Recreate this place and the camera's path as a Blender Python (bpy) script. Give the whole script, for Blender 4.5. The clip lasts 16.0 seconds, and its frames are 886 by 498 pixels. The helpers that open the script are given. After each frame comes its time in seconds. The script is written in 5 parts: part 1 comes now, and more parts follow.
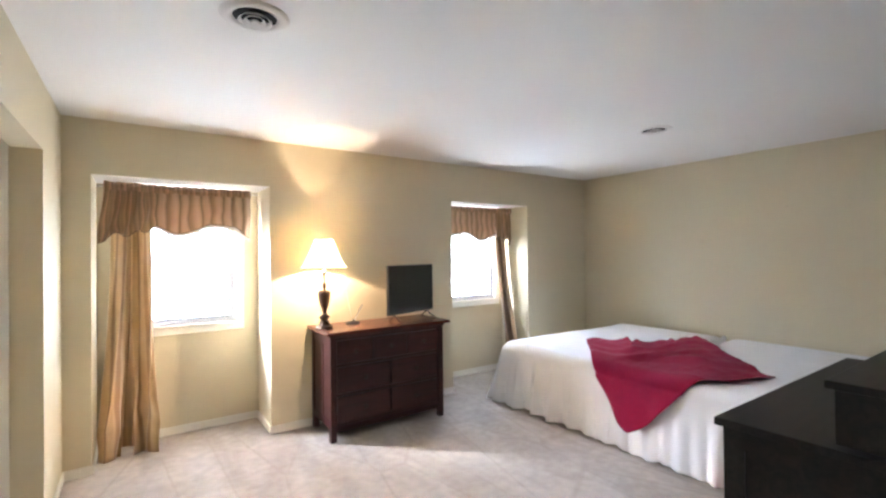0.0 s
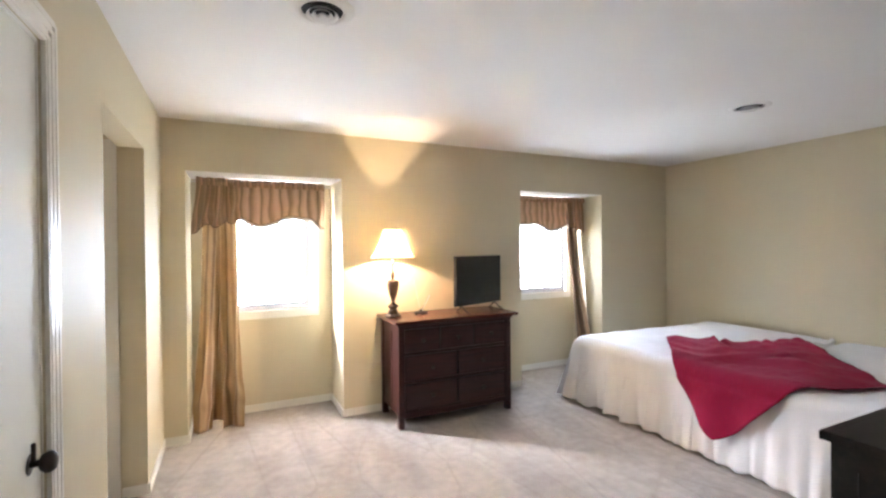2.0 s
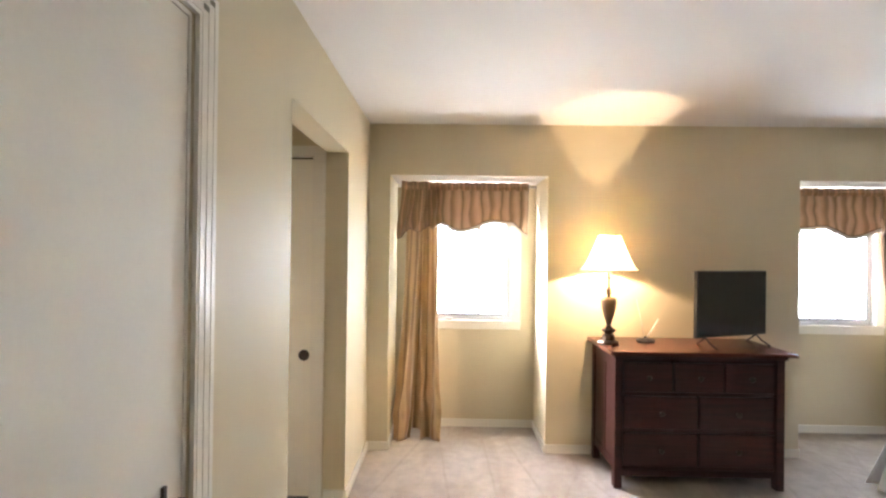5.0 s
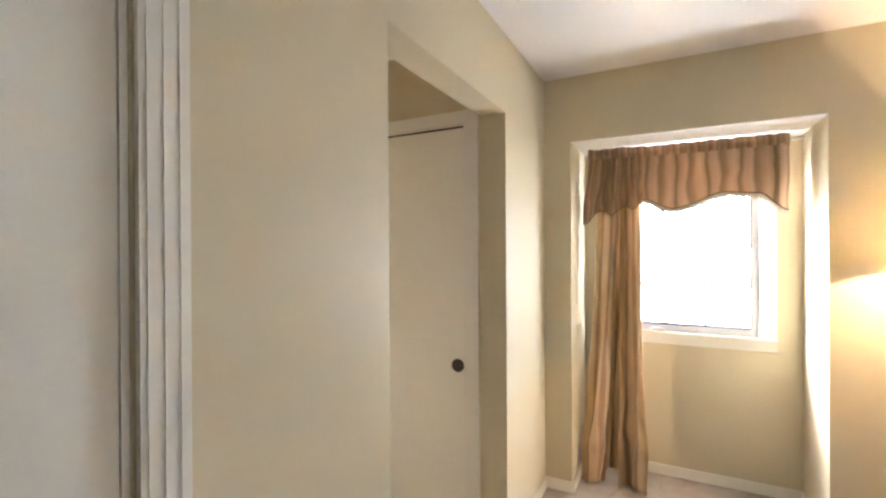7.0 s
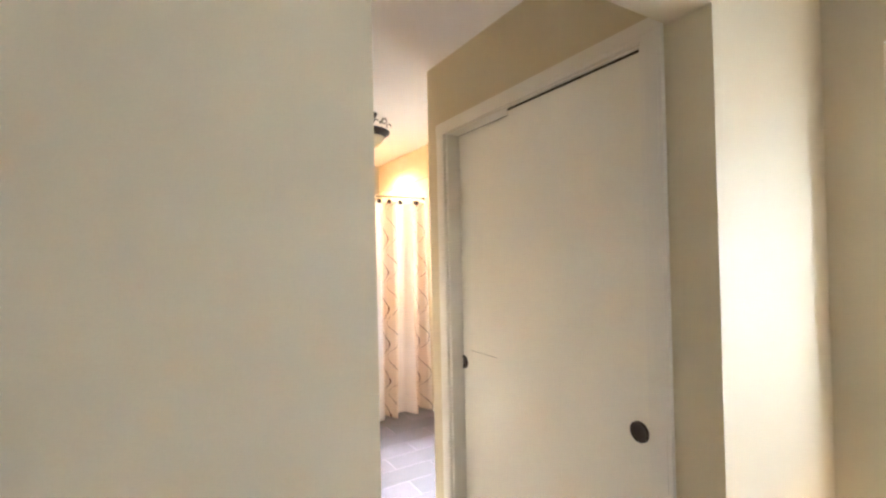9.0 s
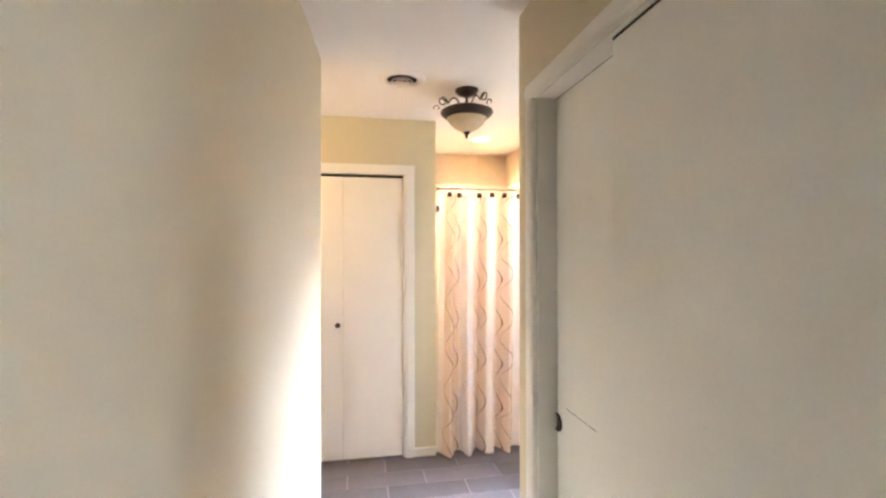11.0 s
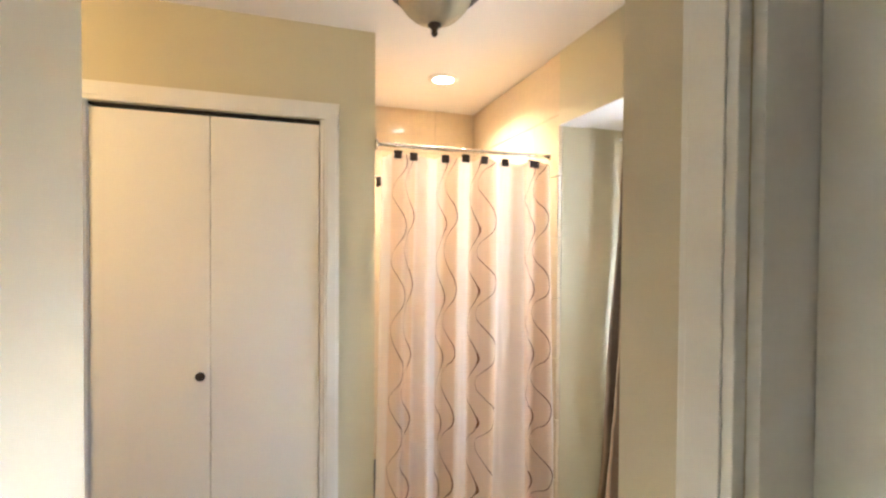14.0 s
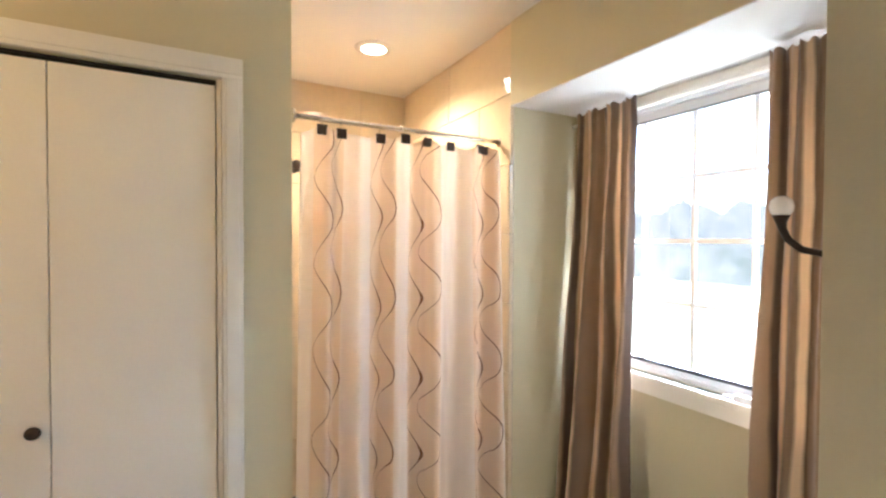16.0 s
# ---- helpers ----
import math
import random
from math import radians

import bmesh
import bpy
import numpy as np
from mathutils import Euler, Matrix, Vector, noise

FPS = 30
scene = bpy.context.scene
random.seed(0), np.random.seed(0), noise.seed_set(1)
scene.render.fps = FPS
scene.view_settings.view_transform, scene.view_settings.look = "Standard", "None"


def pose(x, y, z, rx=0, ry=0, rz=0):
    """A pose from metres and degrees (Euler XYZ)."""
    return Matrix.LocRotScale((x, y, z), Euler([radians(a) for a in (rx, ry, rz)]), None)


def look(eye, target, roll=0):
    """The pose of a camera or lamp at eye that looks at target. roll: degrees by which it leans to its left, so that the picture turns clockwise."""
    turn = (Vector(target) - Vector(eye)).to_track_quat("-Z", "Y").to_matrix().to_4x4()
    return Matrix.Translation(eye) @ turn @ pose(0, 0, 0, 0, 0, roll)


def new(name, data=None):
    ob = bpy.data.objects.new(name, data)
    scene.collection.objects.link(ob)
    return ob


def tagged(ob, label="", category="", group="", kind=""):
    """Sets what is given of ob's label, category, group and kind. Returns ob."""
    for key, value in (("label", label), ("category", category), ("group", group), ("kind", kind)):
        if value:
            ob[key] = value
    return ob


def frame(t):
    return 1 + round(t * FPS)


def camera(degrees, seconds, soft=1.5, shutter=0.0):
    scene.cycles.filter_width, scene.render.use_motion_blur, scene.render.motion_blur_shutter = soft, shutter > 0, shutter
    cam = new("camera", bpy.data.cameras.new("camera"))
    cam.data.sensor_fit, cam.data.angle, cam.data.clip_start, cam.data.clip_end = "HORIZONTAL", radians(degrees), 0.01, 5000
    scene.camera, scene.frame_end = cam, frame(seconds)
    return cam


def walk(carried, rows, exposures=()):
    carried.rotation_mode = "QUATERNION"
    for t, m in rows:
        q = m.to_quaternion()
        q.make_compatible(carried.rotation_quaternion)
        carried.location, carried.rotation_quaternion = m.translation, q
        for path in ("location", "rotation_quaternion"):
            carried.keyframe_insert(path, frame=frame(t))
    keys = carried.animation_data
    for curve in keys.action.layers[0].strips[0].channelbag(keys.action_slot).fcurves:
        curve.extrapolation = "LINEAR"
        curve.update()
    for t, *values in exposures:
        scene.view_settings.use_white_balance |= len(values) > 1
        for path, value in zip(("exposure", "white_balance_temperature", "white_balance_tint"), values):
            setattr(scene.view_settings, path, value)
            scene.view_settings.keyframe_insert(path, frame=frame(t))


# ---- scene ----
cam = camera(89.3, 16.0, soft=2.4)
EXPOSURE = 5.25
SKY = 0.12
BULB = 0.97
CAN = 3.4
VANITY = 0.98
DAY3 = 188.0
PANE = 1.17
PATH = [
    (0, (0.418, -0.015, 1.487), (1.545, 1.637, 1.505), -0.65),
    (0.5, (0.420, -0.013, 1.487), (1.482, 1.681, 1.502), -0.75),
    (1, (0.423, -0.010, 1.480), (1.418, 1.725, 1.488), -0.69),
    (1.5, (0.436, -0.005, 1.475), (1.365, 1.766, 1.471), -0.54),
    (2, (0.464, 0.009, 1.476), (1.319, 1.817, 1.461), -0.48),
    (2.5, (0.478, 0.050, 1.489), (1.223, 1.905, 1.465), -0.43),
    (3, (0.479, 0.129, 1.500), (1.097, 2.031, 1.472), -0.27),
    (5.5, (0.646, 0.678, 1.487), (0.411, 2.664, 1.496), 0.72),
    (6, (0.672, 0.844, 1.473), (0.217, 2.791, 1.477), 0.51),
    (6.5, (0.694, 1.012, 1.462), (0.009, 2.891, 1.462), 0.17),
    (7, (0.707, 1.206, 1.440), (-0.217, 2.979, 1.436), -0.31),
    (7.5, (0.694, 1.405, 1.419), (-0.470, 3.032, 1.414), -0.79),
    (8, (0.673, 1.599, 1.416), (-0.711, 3.043, 1.419), -1.11),
    (8.5, (0.663, 1.787, 1.420), (-0.901, 3.033, 1.435), -1.31),
    (9, (0.632, 1.974, 1.423), (-1.080, 3.008, 1.447), -1.26),
    (9.5, (0.561, 2.158, 1.440), (-1.265, 2.973, 1.476), -0.95),
    (10, (0.494, 2.317, 1.454), (-1.413, 2.916, 1.501), -0.68),
    (12.5, (-0.437, 2.738, 1.514), (-2.418, 3.014, 1.499), 0.03),
    (13, (-0.648, 2.742, 1.518), (-2.611, 3.123, 1.497), 0.16),
    (13.5, (-0.844, 2.752, 1.513), (-2.781, 3.267, 1.484), 0.26),
    (14, (-1.020, 2.778, 1.514), (-2.925, 3.393, 1.480), 0.39),
    (14.5, (-1.150, 2.800, 1.510), (-3.031, 3.483, 1.471), 0.54),
    (15, (-1.247, 2.812, 1.509), (-3.094, 3.584, 1.468), 0.51),
    (15.5, (-1.325, 2.814, 1.510), (-3.132, 3.671, 1.470), 0.34),
    (16, (-1.381, 2.817, 1.508), (-3.138, 3.771, 1.471), 0.21),
]
walk(cam, [(t, look(e, g, r)) for t, e, g, r in PATH], [(0, EXPOSURE + 0.4, 5850, 19), (5.5, EXPOSURE + 0.18, 6400, 21), (7.5, EXPOSURE + 0.13, 6200, 21), (9.5, EXPOSURE + 0.22, 5750, 20), (10.2, EXPOSURE + 0.17, 5600, 20), (12.5, EXPOSURE - 0.3, 5350, 16), (14.5, EXPOSURE - 0.4, 5480, 14), (15.2, EXPOSURE - 0.36, 5450, 14), (16, EXPOSURE - 0.74, 5450, 14)])

# ---- daylight ----
world = bpy.data.worlds.new("world")
scene.world = world
world.use_nodes = True
_sky = world.node_tree.nodes.new("ShaderNodeTexSky")
_sky.sky_type = "NISHITA"
_sky.sun_disc = False
_sky.sun_elevation = radians(48)
_sky.sun_rotation = radians(200)
_sky.air_density, _sky.dust_density = 1.0, 4.0
_bg = world.node_tree.nodes["Background"]
_bg.inputs["Strength"].default_value = SKY
world.node_tree.links.new(_sky.outputs[0], _bg.inputs["Color"])
_sun = bpy.data.lights.new("sun", "SUN")
_sun.energy, _sun.angle, _sun.color = 4.0, radians(8), (1.0, 0.97, 0.93)
new("sun", _sun).matrix_world = look((0, -20, 22), (0, 0, 0))


def area_lamp(name, eye, target, sx, sy, watts, colour):
    d = bpy.data.lights.new(name, "AREA")
    d.shape, d.size, d.size_y, d.energy, d.color = "RECTANGLE", sx, sy, watts, colour
    ob = new(name, d)
    ob.matrix_world = look(eye, target)
    return ob


def point_lamp(name, place, watts, colour, radius):
    d = bpy.data.lights.new(name, "POINT")
    d.energy, d.color, d.shadow_soft_size = watts, colour, radius
    ob = new(name, d)
    ob.location = place
    return ob


WARM = (1.0, 0.75, 0.46)
point_lamp("lamp_bulb", (1.70, 3.62, 1.455), BULB, WARM, 0.012)
_can = bpy.data.lights.new("shower_downlight", "SPOT")
_can.energy, _can.color, _can.spot_size, _can.spot_blend, _can.shadow_soft_size = CAN, (1.0, 0.76, 0.47), radians(150), 0.6, 0.05
new("shower_downlight", _can).matrix_world = look((-3.467, 3.563, 2.40), (-3.467, 3.563, 0))
area_lamp("vanity_light", (-2.14, 1.25, 1.95), (-3.03, 1.95, 1.95), 0.6, 0.12, VANITY, (1.0, 0.62, 0.24))

for _x in (0.746, 3.79):
    area_lamp("window_daylight", (_x, 4.462, 1.445), (_x, 3.0, 1.445), 0.70, 0.96, PANE, (0.83, 0.94, 1.0))
area_lamp("window_daylight", (-4.0, 6.6, 3.9), (-2.378, 4.4, 1.3), 4.2, 2.6, DAY3, (0.92, 0.975, 1.0))


# ---- materials ----
def material(name, colour, rough=0.6, metal=0.0, vary=0.06, scale=3.0, fine=60.0, bump=0.05, depth=0.002, coords="Object",
             spec=0.5, translucent=0.0, rnd=0.0):
    m = bpy.data.materials.new(name)
    m.use_nodes = True
    nt = m.node_tree
    nd, ln = nt.nodes, nt.links
    b = nd["Principled BSDF"]
    b.inputs["Roughness"].default_value, b.inputs["Metallic"].default_value = rough, metal
    b.inputs["Specular IOR Level"].default_value = spec
    tc = nd.new("ShaderNodeTexCoord")
    n1, n2 = nd.new("ShaderNodeTexNoise"), nd.new("ShaderNodeTexNoise")
    n1.inputs["Scale"].default_value, n2.inputs["Scale"].default_value = scale, fine
    n1.inputs["Detail"].default_value = n2.inputs["Detail"].default_value = 5
    for n in (n1, n2):
        ln.new(tc.outputs[coords], n.inputs["Vector"])
    mul = nd.new("ShaderNodeMath")
    mul.operation = "ADD"
    ln.new(n1.outputs["Fac"], mul.inputs[0])
    ln.new(n2.outputs["Fac"], mul.inputs[1])
    src = mul.outputs[0]
    if rnd:
        oi = nd.new("ShaderNodeObjectInfo")
        ma = nd.new("ShaderNodeMath")
        ma.operation = "MULTIPLY_ADD"
        ln.new(oi.outputs["Random"], ma.inputs[0])
        ma.inputs[1].default_value = rnd
        ln.new(src, ma.inputs[2])
        sb = nd.new("ShaderNodeMath")
        sb.operation = "SUBTRACT"
        ln.new(ma.outputs[0], sb.inputs[0])
        sb.inputs[1].default_value = rnd / 2
        src = sb.outputs[0]
    mr = nd.new("ShaderNodeMapRange")
    mr.inputs["From Min"].default_value, mr.inputs["From Max"].default_value = 0.5, 1.5
    mr.inputs["To Min"].default_value, mr.inputs["To Max"].default_value = 1 - vary, 1 + vary
    ln.new(src, mr.inputs["Value"])
    mx = nd.new("ShaderNodeMix")
    mx.data_type, mx.blend_type = "RGBA", "MULTIPLY"
    mx.inputs[0].default_value = 1.0
    mx.inputs[6].default_value = (*colour, 1)
    ln.new(mr.outputs[0], mx.inputs[7])
    ln.new(mx.outputs[2], b.inputs["Base Color"])
    if bump:
        bp = nd.new("ShaderNodeBump")
        bp.inputs["Strength"].default_value, bp.inputs["Distance"].default_value = bump, depth
        ln.new(n2.outputs["Fac"], bp.inputs["Height"])
        ln.new(bp.outputs[0], b.inputs["Normal"])
    if translucent:
        tr = nd.new("ShaderNodeBsdfTranslucent")
        ms = nd.new("ShaderNodeMixShader")
        ms.inputs[0].default_value = translucent
        ln.new(mx.outputs[2], tr.inputs["Color"])
        ln.new(b.outputs[0], ms.inputs[1])
        ln.new(tr.outputs[0], ms.inputs[2])
        ln.new(ms.outputs[0], nd["Material Output"].inputs["Surface"])
    return m


def emitter(name, colour, strength):
    m = bpy.data.materials.new(name)
    m.use_nodes = True
    b = m.node_tree.nodes["Principled BSDF"]
    b.inputs["Base Color"].default_value = (*colour, 1)
    b.inputs["Emission Color"].default_value = (*colour, 1)
    b.inputs["Emission Strength"].default_value = strength
    return m


def stripes(name, stops, period, rough=0.45, translucent=0.12, sheen=0.3, warp=0.03):
    """Cloth striped along its width, which UV's u gives in metres."""
    m = material(name, (0.5, 0.4, 0.3), rough, vary=0.12, scale=6, fine=240, bump=0.15, depth=0.001, translucent=translucent)
    nd, ln = m.node_tree.nodes, m.node_tree.links
    uv = nd.new("ShaderNodeUVMap")
    sp = nd.new("ShaderNodeSeparateXYZ")
    ln.new(uv.outputs[0], sp.inputs[0])
    dv = nd.new("ShaderNodeMath")
    dv.operation = "DIVIDE"
    dv.inputs[1].default_value = period
    wn, wa = nd.new("ShaderNodeTexNoise"), nd.new("ShaderNodeMath")
    wn.inputs["Scale"].default_value, wn.inputs["Detail"].default_value = 3.5, 2
    ln.new(uv.outputs[0], wn.inputs["Vector"])
    wa.operation, wa.inputs[1].default_value = "MULTIPLY_ADD", warp
    ln.new(wn.outputs["Fac"], wa.inputs[0])
    ln.new(sp.outputs[0], wa.inputs[2])
    ln.new(wa.outputs[0], dv.inputs[0])
    fr = nd.new("ShaderNodeMath")
    fr.operation = "FRACT"
    ln.new(dv.outputs[0], fr.inputs[0])
    cr = nd.new("ShaderNodeValToRGB")
    el = cr.color_ramp.elements
    el[0].position, el[0].color = stops[0][0], (*stops[0][1], 1)
    el[1].position, el[1].color = stops[-1][0], (*stops[-1][1], 1)
    for p, c in stops[1:-1]:
        e = el.new(p)
        e.color = (*c, 1)
    ln.new(fr.outputs[0], cr.inputs[0])
    for n in nd:
        if n.bl_idname == "ShaderNodeMix":
            ln.new(cr.outputs[0], n.inputs[6])
    nd["Principled BSDF"].inputs["Sheen Weight"].default_value = sheen
    return m


def wood(name, dark, light, rough=0.35, scale=2.5, axis=2):
    m = material(name, dark, rough, vary=0.2, scale=2, fine=90, bump=0.05, depth=0.0006)
    nd, ln = m.node_tree.nodes, m.node_tree.links
    tc, mp = nd.new("ShaderNodeTexCoord"), nd.new("ShaderNodeMapping")
    s = [scale * 14] * 3
    s[axis] = scale
    mp.inputs["Scale"].default_value = s
    ln.new(tc.outputs["Object"], mp.inputs[0])
    ns = nd.new("ShaderNodeTexNoise")
    ns.inputs["Scale"].default_value, ns.inputs["Detail"].default_value = 1.0, 8
    ns.inputs["Distortion"].default_value = 1.0
    ln.new(mp.outputs[0], ns.inputs["Vector"])
    cr = nd.new("ShaderNodeValToRGB")
    cr.color_ramp.elements[0].position, cr.color_ramp.elements[0].color = 0.3, (*dark, 1)
    cr.color_ramp.elements[1].position, cr.color_ramp.elements[1].color = 0.75, (*light, 1)
    ln.new(ns.outputs["Fac"], cr.inputs[0])
    for n in nd:
        if n.bl_idname == "ShaderNodeMix":
            ln.new(cr.outputs[0], n.inputs[6])
    return m


M_WALL = material("wall_paint", (0.635, 0.555, 0.385), 0.58, vary=0.03, scale=1.2, fine=220, bump=0.05, depth=0.0006, spec=0.25)
M_WALLB = material("bath_wall_paint", (0.59, 0.53, 0.345), 0.55, vary=0.03, scale=1.2, fine=220, bump=0.05, depth=0.0006)
M_CEIL = material("ceiling_paint", (0.81, 0.775, 0.73), 0.8, vary=0.02, scale=1, fine=300, bump=0.1, depth=0.001)
M_TRIM = material("trim_paint", (0.80, 0.77, 0.69), 0.32, vary=0.03, scale=2, fine=90, bump=0.03, depth=0.0008)
M_DOOR = material("door_paint", (0.83, 0.80, 0.71), 0.6, spec=0.3, vary=0.03, scale=1.5, fine=120, bump=0.05, depth=0.0008)
M_VINYL = material("window_vinyl", (0.70, 0.71, 0.73), 0.3, vary=0.02, bump=0)
M_GRILLE = material("pale_grey_grille", (0.8, 0.81, 0.82), 0.4, vary=0.02, bump=0)
M_GASKET = material("gasket_rubber", (0.05, 0.05, 0.055), 0.7, bump=0)
M_SEAL = material("grey_seal", (0.13, 0.135, 0.145), 0.6, bump=0)
M_BRONZE = material("oil_rubbed_bronze", (0.045, 0.032, 0.026), 0.42, metal=0.7, vary=0.3, scale=20, fine=90)
# near-black for shade painted into gaps, and for the door's scuff
M_GAPSHADE_SCUFF = material("painted_gap_shade_and_scuff", (0.012, 0.011, 0.01), 0.9, vary=0.1, bump=0)
M_DRESSER = wood("mahogany_stain", (0.024, 0.0065, 0.006), (0.060, 0.014, 0.011), 0.38, 2.2, 0)
M_DTOP = wood("mahogany_top", (0.06, 0.018, 0.012), (0.125, 0.036, 0.02), 0.27, 2.2, 0)
M_ESP = wood("espresso_stain", (0.010, 0.008, 0.0065), (0.022, 0.016, 0.012), 0.48, 2.0, 0)
M_TVB = material("tv_plastic", (0.016, 0.016, 0.018), 0.35, vary=0.1, bump=0)
M_SCREEN = material("tv_screen", (0.010, 0.013, 0.014), 0.16, vary=0.05, bump=0)
M_SHEET = material("white_cotton", (0.86, 0.85, 0.85), 0.85, vary=0.03, scale=5, fine=350, bump=0.2, depth=0.001)
M_RED = material("burgundy_wool", (0.28, 0.010, 0.042), 0.9, vary=0.16, scale=9, fine=420, bump=0.5, depth=0.002)
M_RED.node_tree.nodes["Principled BSDF"].inputs["Sheen Weight"].default_value = 0.03
M_RED.node_tree.nodes["Principled BSDF"].inputs["Specular IOR Level"].default_value = 0.2
M_URN = material("lamp_bronze", (0.11, 0.065, 0.038), 0.38, metal=0.45, vary=0.35, scale=25, fine=120)
M_SHADE = material("lamp_shade_cloth", (0.88, 0.80, 0.66), 0.9, vary=0.03, scale=8, fine=300, bump=0.1, translucent=0.58)
M_PIPING = material("shade_piping", (0.20, 0.12, 0.07), 0.7)
M_CHROME = material("chrome", (0.62, 0.60, 0.57), 0.2, metal=1.0, vary=0.05, bump=0)
M_BOWL = material("alabaster_glass", (0.72, 0.62, 0.42), 0.25, vary=0.1, scale=14, fine=60, bump=0, translucent=0.4)
M_WTILE = material("shower_tile", (0.72, 0.60, 0.42), 0.035, vary=0.06, scale=4, fine=30, bump=0.004, rnd=0.4)
M_GROUT = material("grout", (0.62, 0.55, 0.42), 0.8, fine=200, bump=0.1)
M_FTILE = material("slate_tile", (0.155, 0.138, 0.142), 0.42, vary=0.22, scale=5, fine=70, bump=0.25, depth=0.002, rnd=0.9)
M_FGROUT = material("floor_grout", (0.40, 0.375, 0.37), 0.85, fine=200, bump=0.1)
M_PORC = material("porcelain", (0.85, 0.84, 0.82), 0.15, vary=0.01, bump=0)
M_ANT = material("clear_plastic", (0.85, 0.84, 0.80), 0.3, vary=0.02, bump=0)
M_DRESSER.node_tree.nodes["Principled BSDF"].inputs["Specular IOR Level"].default_value = 0.28
M_ESP.node_tree.nodes["Principled BSDF"].inputs["Specular IOR Level"].default_value = 0.25
M_FRINGE = material("fringe", (0.62, 0.57, 0.50), 0.8, translucent=0.15, bump=0)


def haze_glow(name, pale, deep, strength):
    """Distant woods with haze painted as pale emission, mottled crown by crown."""
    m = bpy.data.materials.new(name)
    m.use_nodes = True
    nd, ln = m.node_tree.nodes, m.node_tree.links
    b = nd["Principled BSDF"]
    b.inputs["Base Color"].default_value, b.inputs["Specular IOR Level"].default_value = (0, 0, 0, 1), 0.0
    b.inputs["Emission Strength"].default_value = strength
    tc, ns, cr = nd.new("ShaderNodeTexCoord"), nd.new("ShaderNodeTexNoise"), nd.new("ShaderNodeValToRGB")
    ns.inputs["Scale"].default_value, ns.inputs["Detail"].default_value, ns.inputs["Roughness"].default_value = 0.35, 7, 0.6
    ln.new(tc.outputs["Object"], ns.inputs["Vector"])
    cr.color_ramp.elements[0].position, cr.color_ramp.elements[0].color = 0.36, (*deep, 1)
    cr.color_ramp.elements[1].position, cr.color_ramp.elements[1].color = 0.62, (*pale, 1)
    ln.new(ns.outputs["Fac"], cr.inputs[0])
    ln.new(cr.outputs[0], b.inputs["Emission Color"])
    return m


# washed-out haze is put into emission; these woods take no light
M_WOODS = haze_glow("distance_haze_glow", (1.0, 1.0, 0.98), (0.66, 0.74, 0.70), 0.046)
M_NEARWOODS = haze_glow("tree_line_haze_glow", (0.98, 1.0, 0.96), (0.58, 0.66, 0.58), 0.050)
M_LAWN = material("lawn", (0.12, 0.135, 0.08), 0.9, vary=0.3, scale=0.15, fine=8, bump=0.2)
M_CURTAIN = stripes("gold_striped_drapery", [(0.0, (0.512, 0.331, 0.152)), (0.24, (0.567, 0.373, 0.184)), (0.29, (0.301, 0.178, 0.084)), (0.35, (0.320, 0.191, 0.096)),
                                             (0.40, (0.603, 0.408, 0.216)), (0.55, (0.640, 0.450, 0.256)), (0.60, (0.430, 0.255, 0.136)), (0.68, (0.457, 0.280, 0.152)),
                                             (0.73, (0.712, 0.560, 0.376)), (0.80, (0.658, 0.485, 0.288)), (0.88, (0.402, 0.255, 0.120)), (1.0, (0.523, 0.338, 0.205))], 0.36)
M_TAUPE = stripes("taupe_drapery", [(0.0, (0.305, 0.192, 0.113)), (0.2, (0.349, 0.223, 0.132)), (0.24, (0.091, 0.054, 0.033)), (0.33, (0.099, 0.057, 0.037)),
                                    (0.37, (0.543, 0.368, 0.216)), (0.5, (0.569, 0.386, 0.230)), (0.55, (0.158, 0.095, 0.055)), (0.66, (0.206, 0.128, 0.074)),
                                    (0.70, (0.786, 0.585, 0.382)), (0.76, (0.760, 0.560, 0.360)), (0.81, (0.174, 0.106, 0.062)), (1.0, (0.305, 0.192, 0.113))], 0.36)
M_VAL = stripes("salmon_valance", [(0.0, (0.36, 0.235, 0.13)), (0.10, (0.52, 0.335, 0.21)), (0.26, (0.60, 0.40, 0.27)), (0.38, (0.50, 0.33, 0.205)), (0.43, (0.27, 0.185, 0.10)),
                                   (0.50, (0.31, 0.21, 0.12)), (0.56, (0.50, 0.33, 0.205)), (0.78, (0.58, 0.385, 0.26)), (0.88, (0.30, 0.20, 0.115)), (1.0, (0.36, 0.235, 0.13))],
                0.19, translucent=0.16, warp=0.06)
M_VTAIL = stripes("olive_brown_valance", [(0.0, (0.319, 0.202, 0.106)), (0.2, (0.493, 0.305, 0.175)), (0.32, (0.275, 0.169, 0.088)), (0.5, (0.435, 0.267, 0.144)),
                                          (0.62, (0.609, 0.351, 0.213)), (0.74, (0.290, 0.182, 0.094)), (0.88, (0.406, 0.254, 0.138)), (1.0, (0.319, 0.202, 0.106))],
                  0.13, translucent=0.15, warp=0.06)


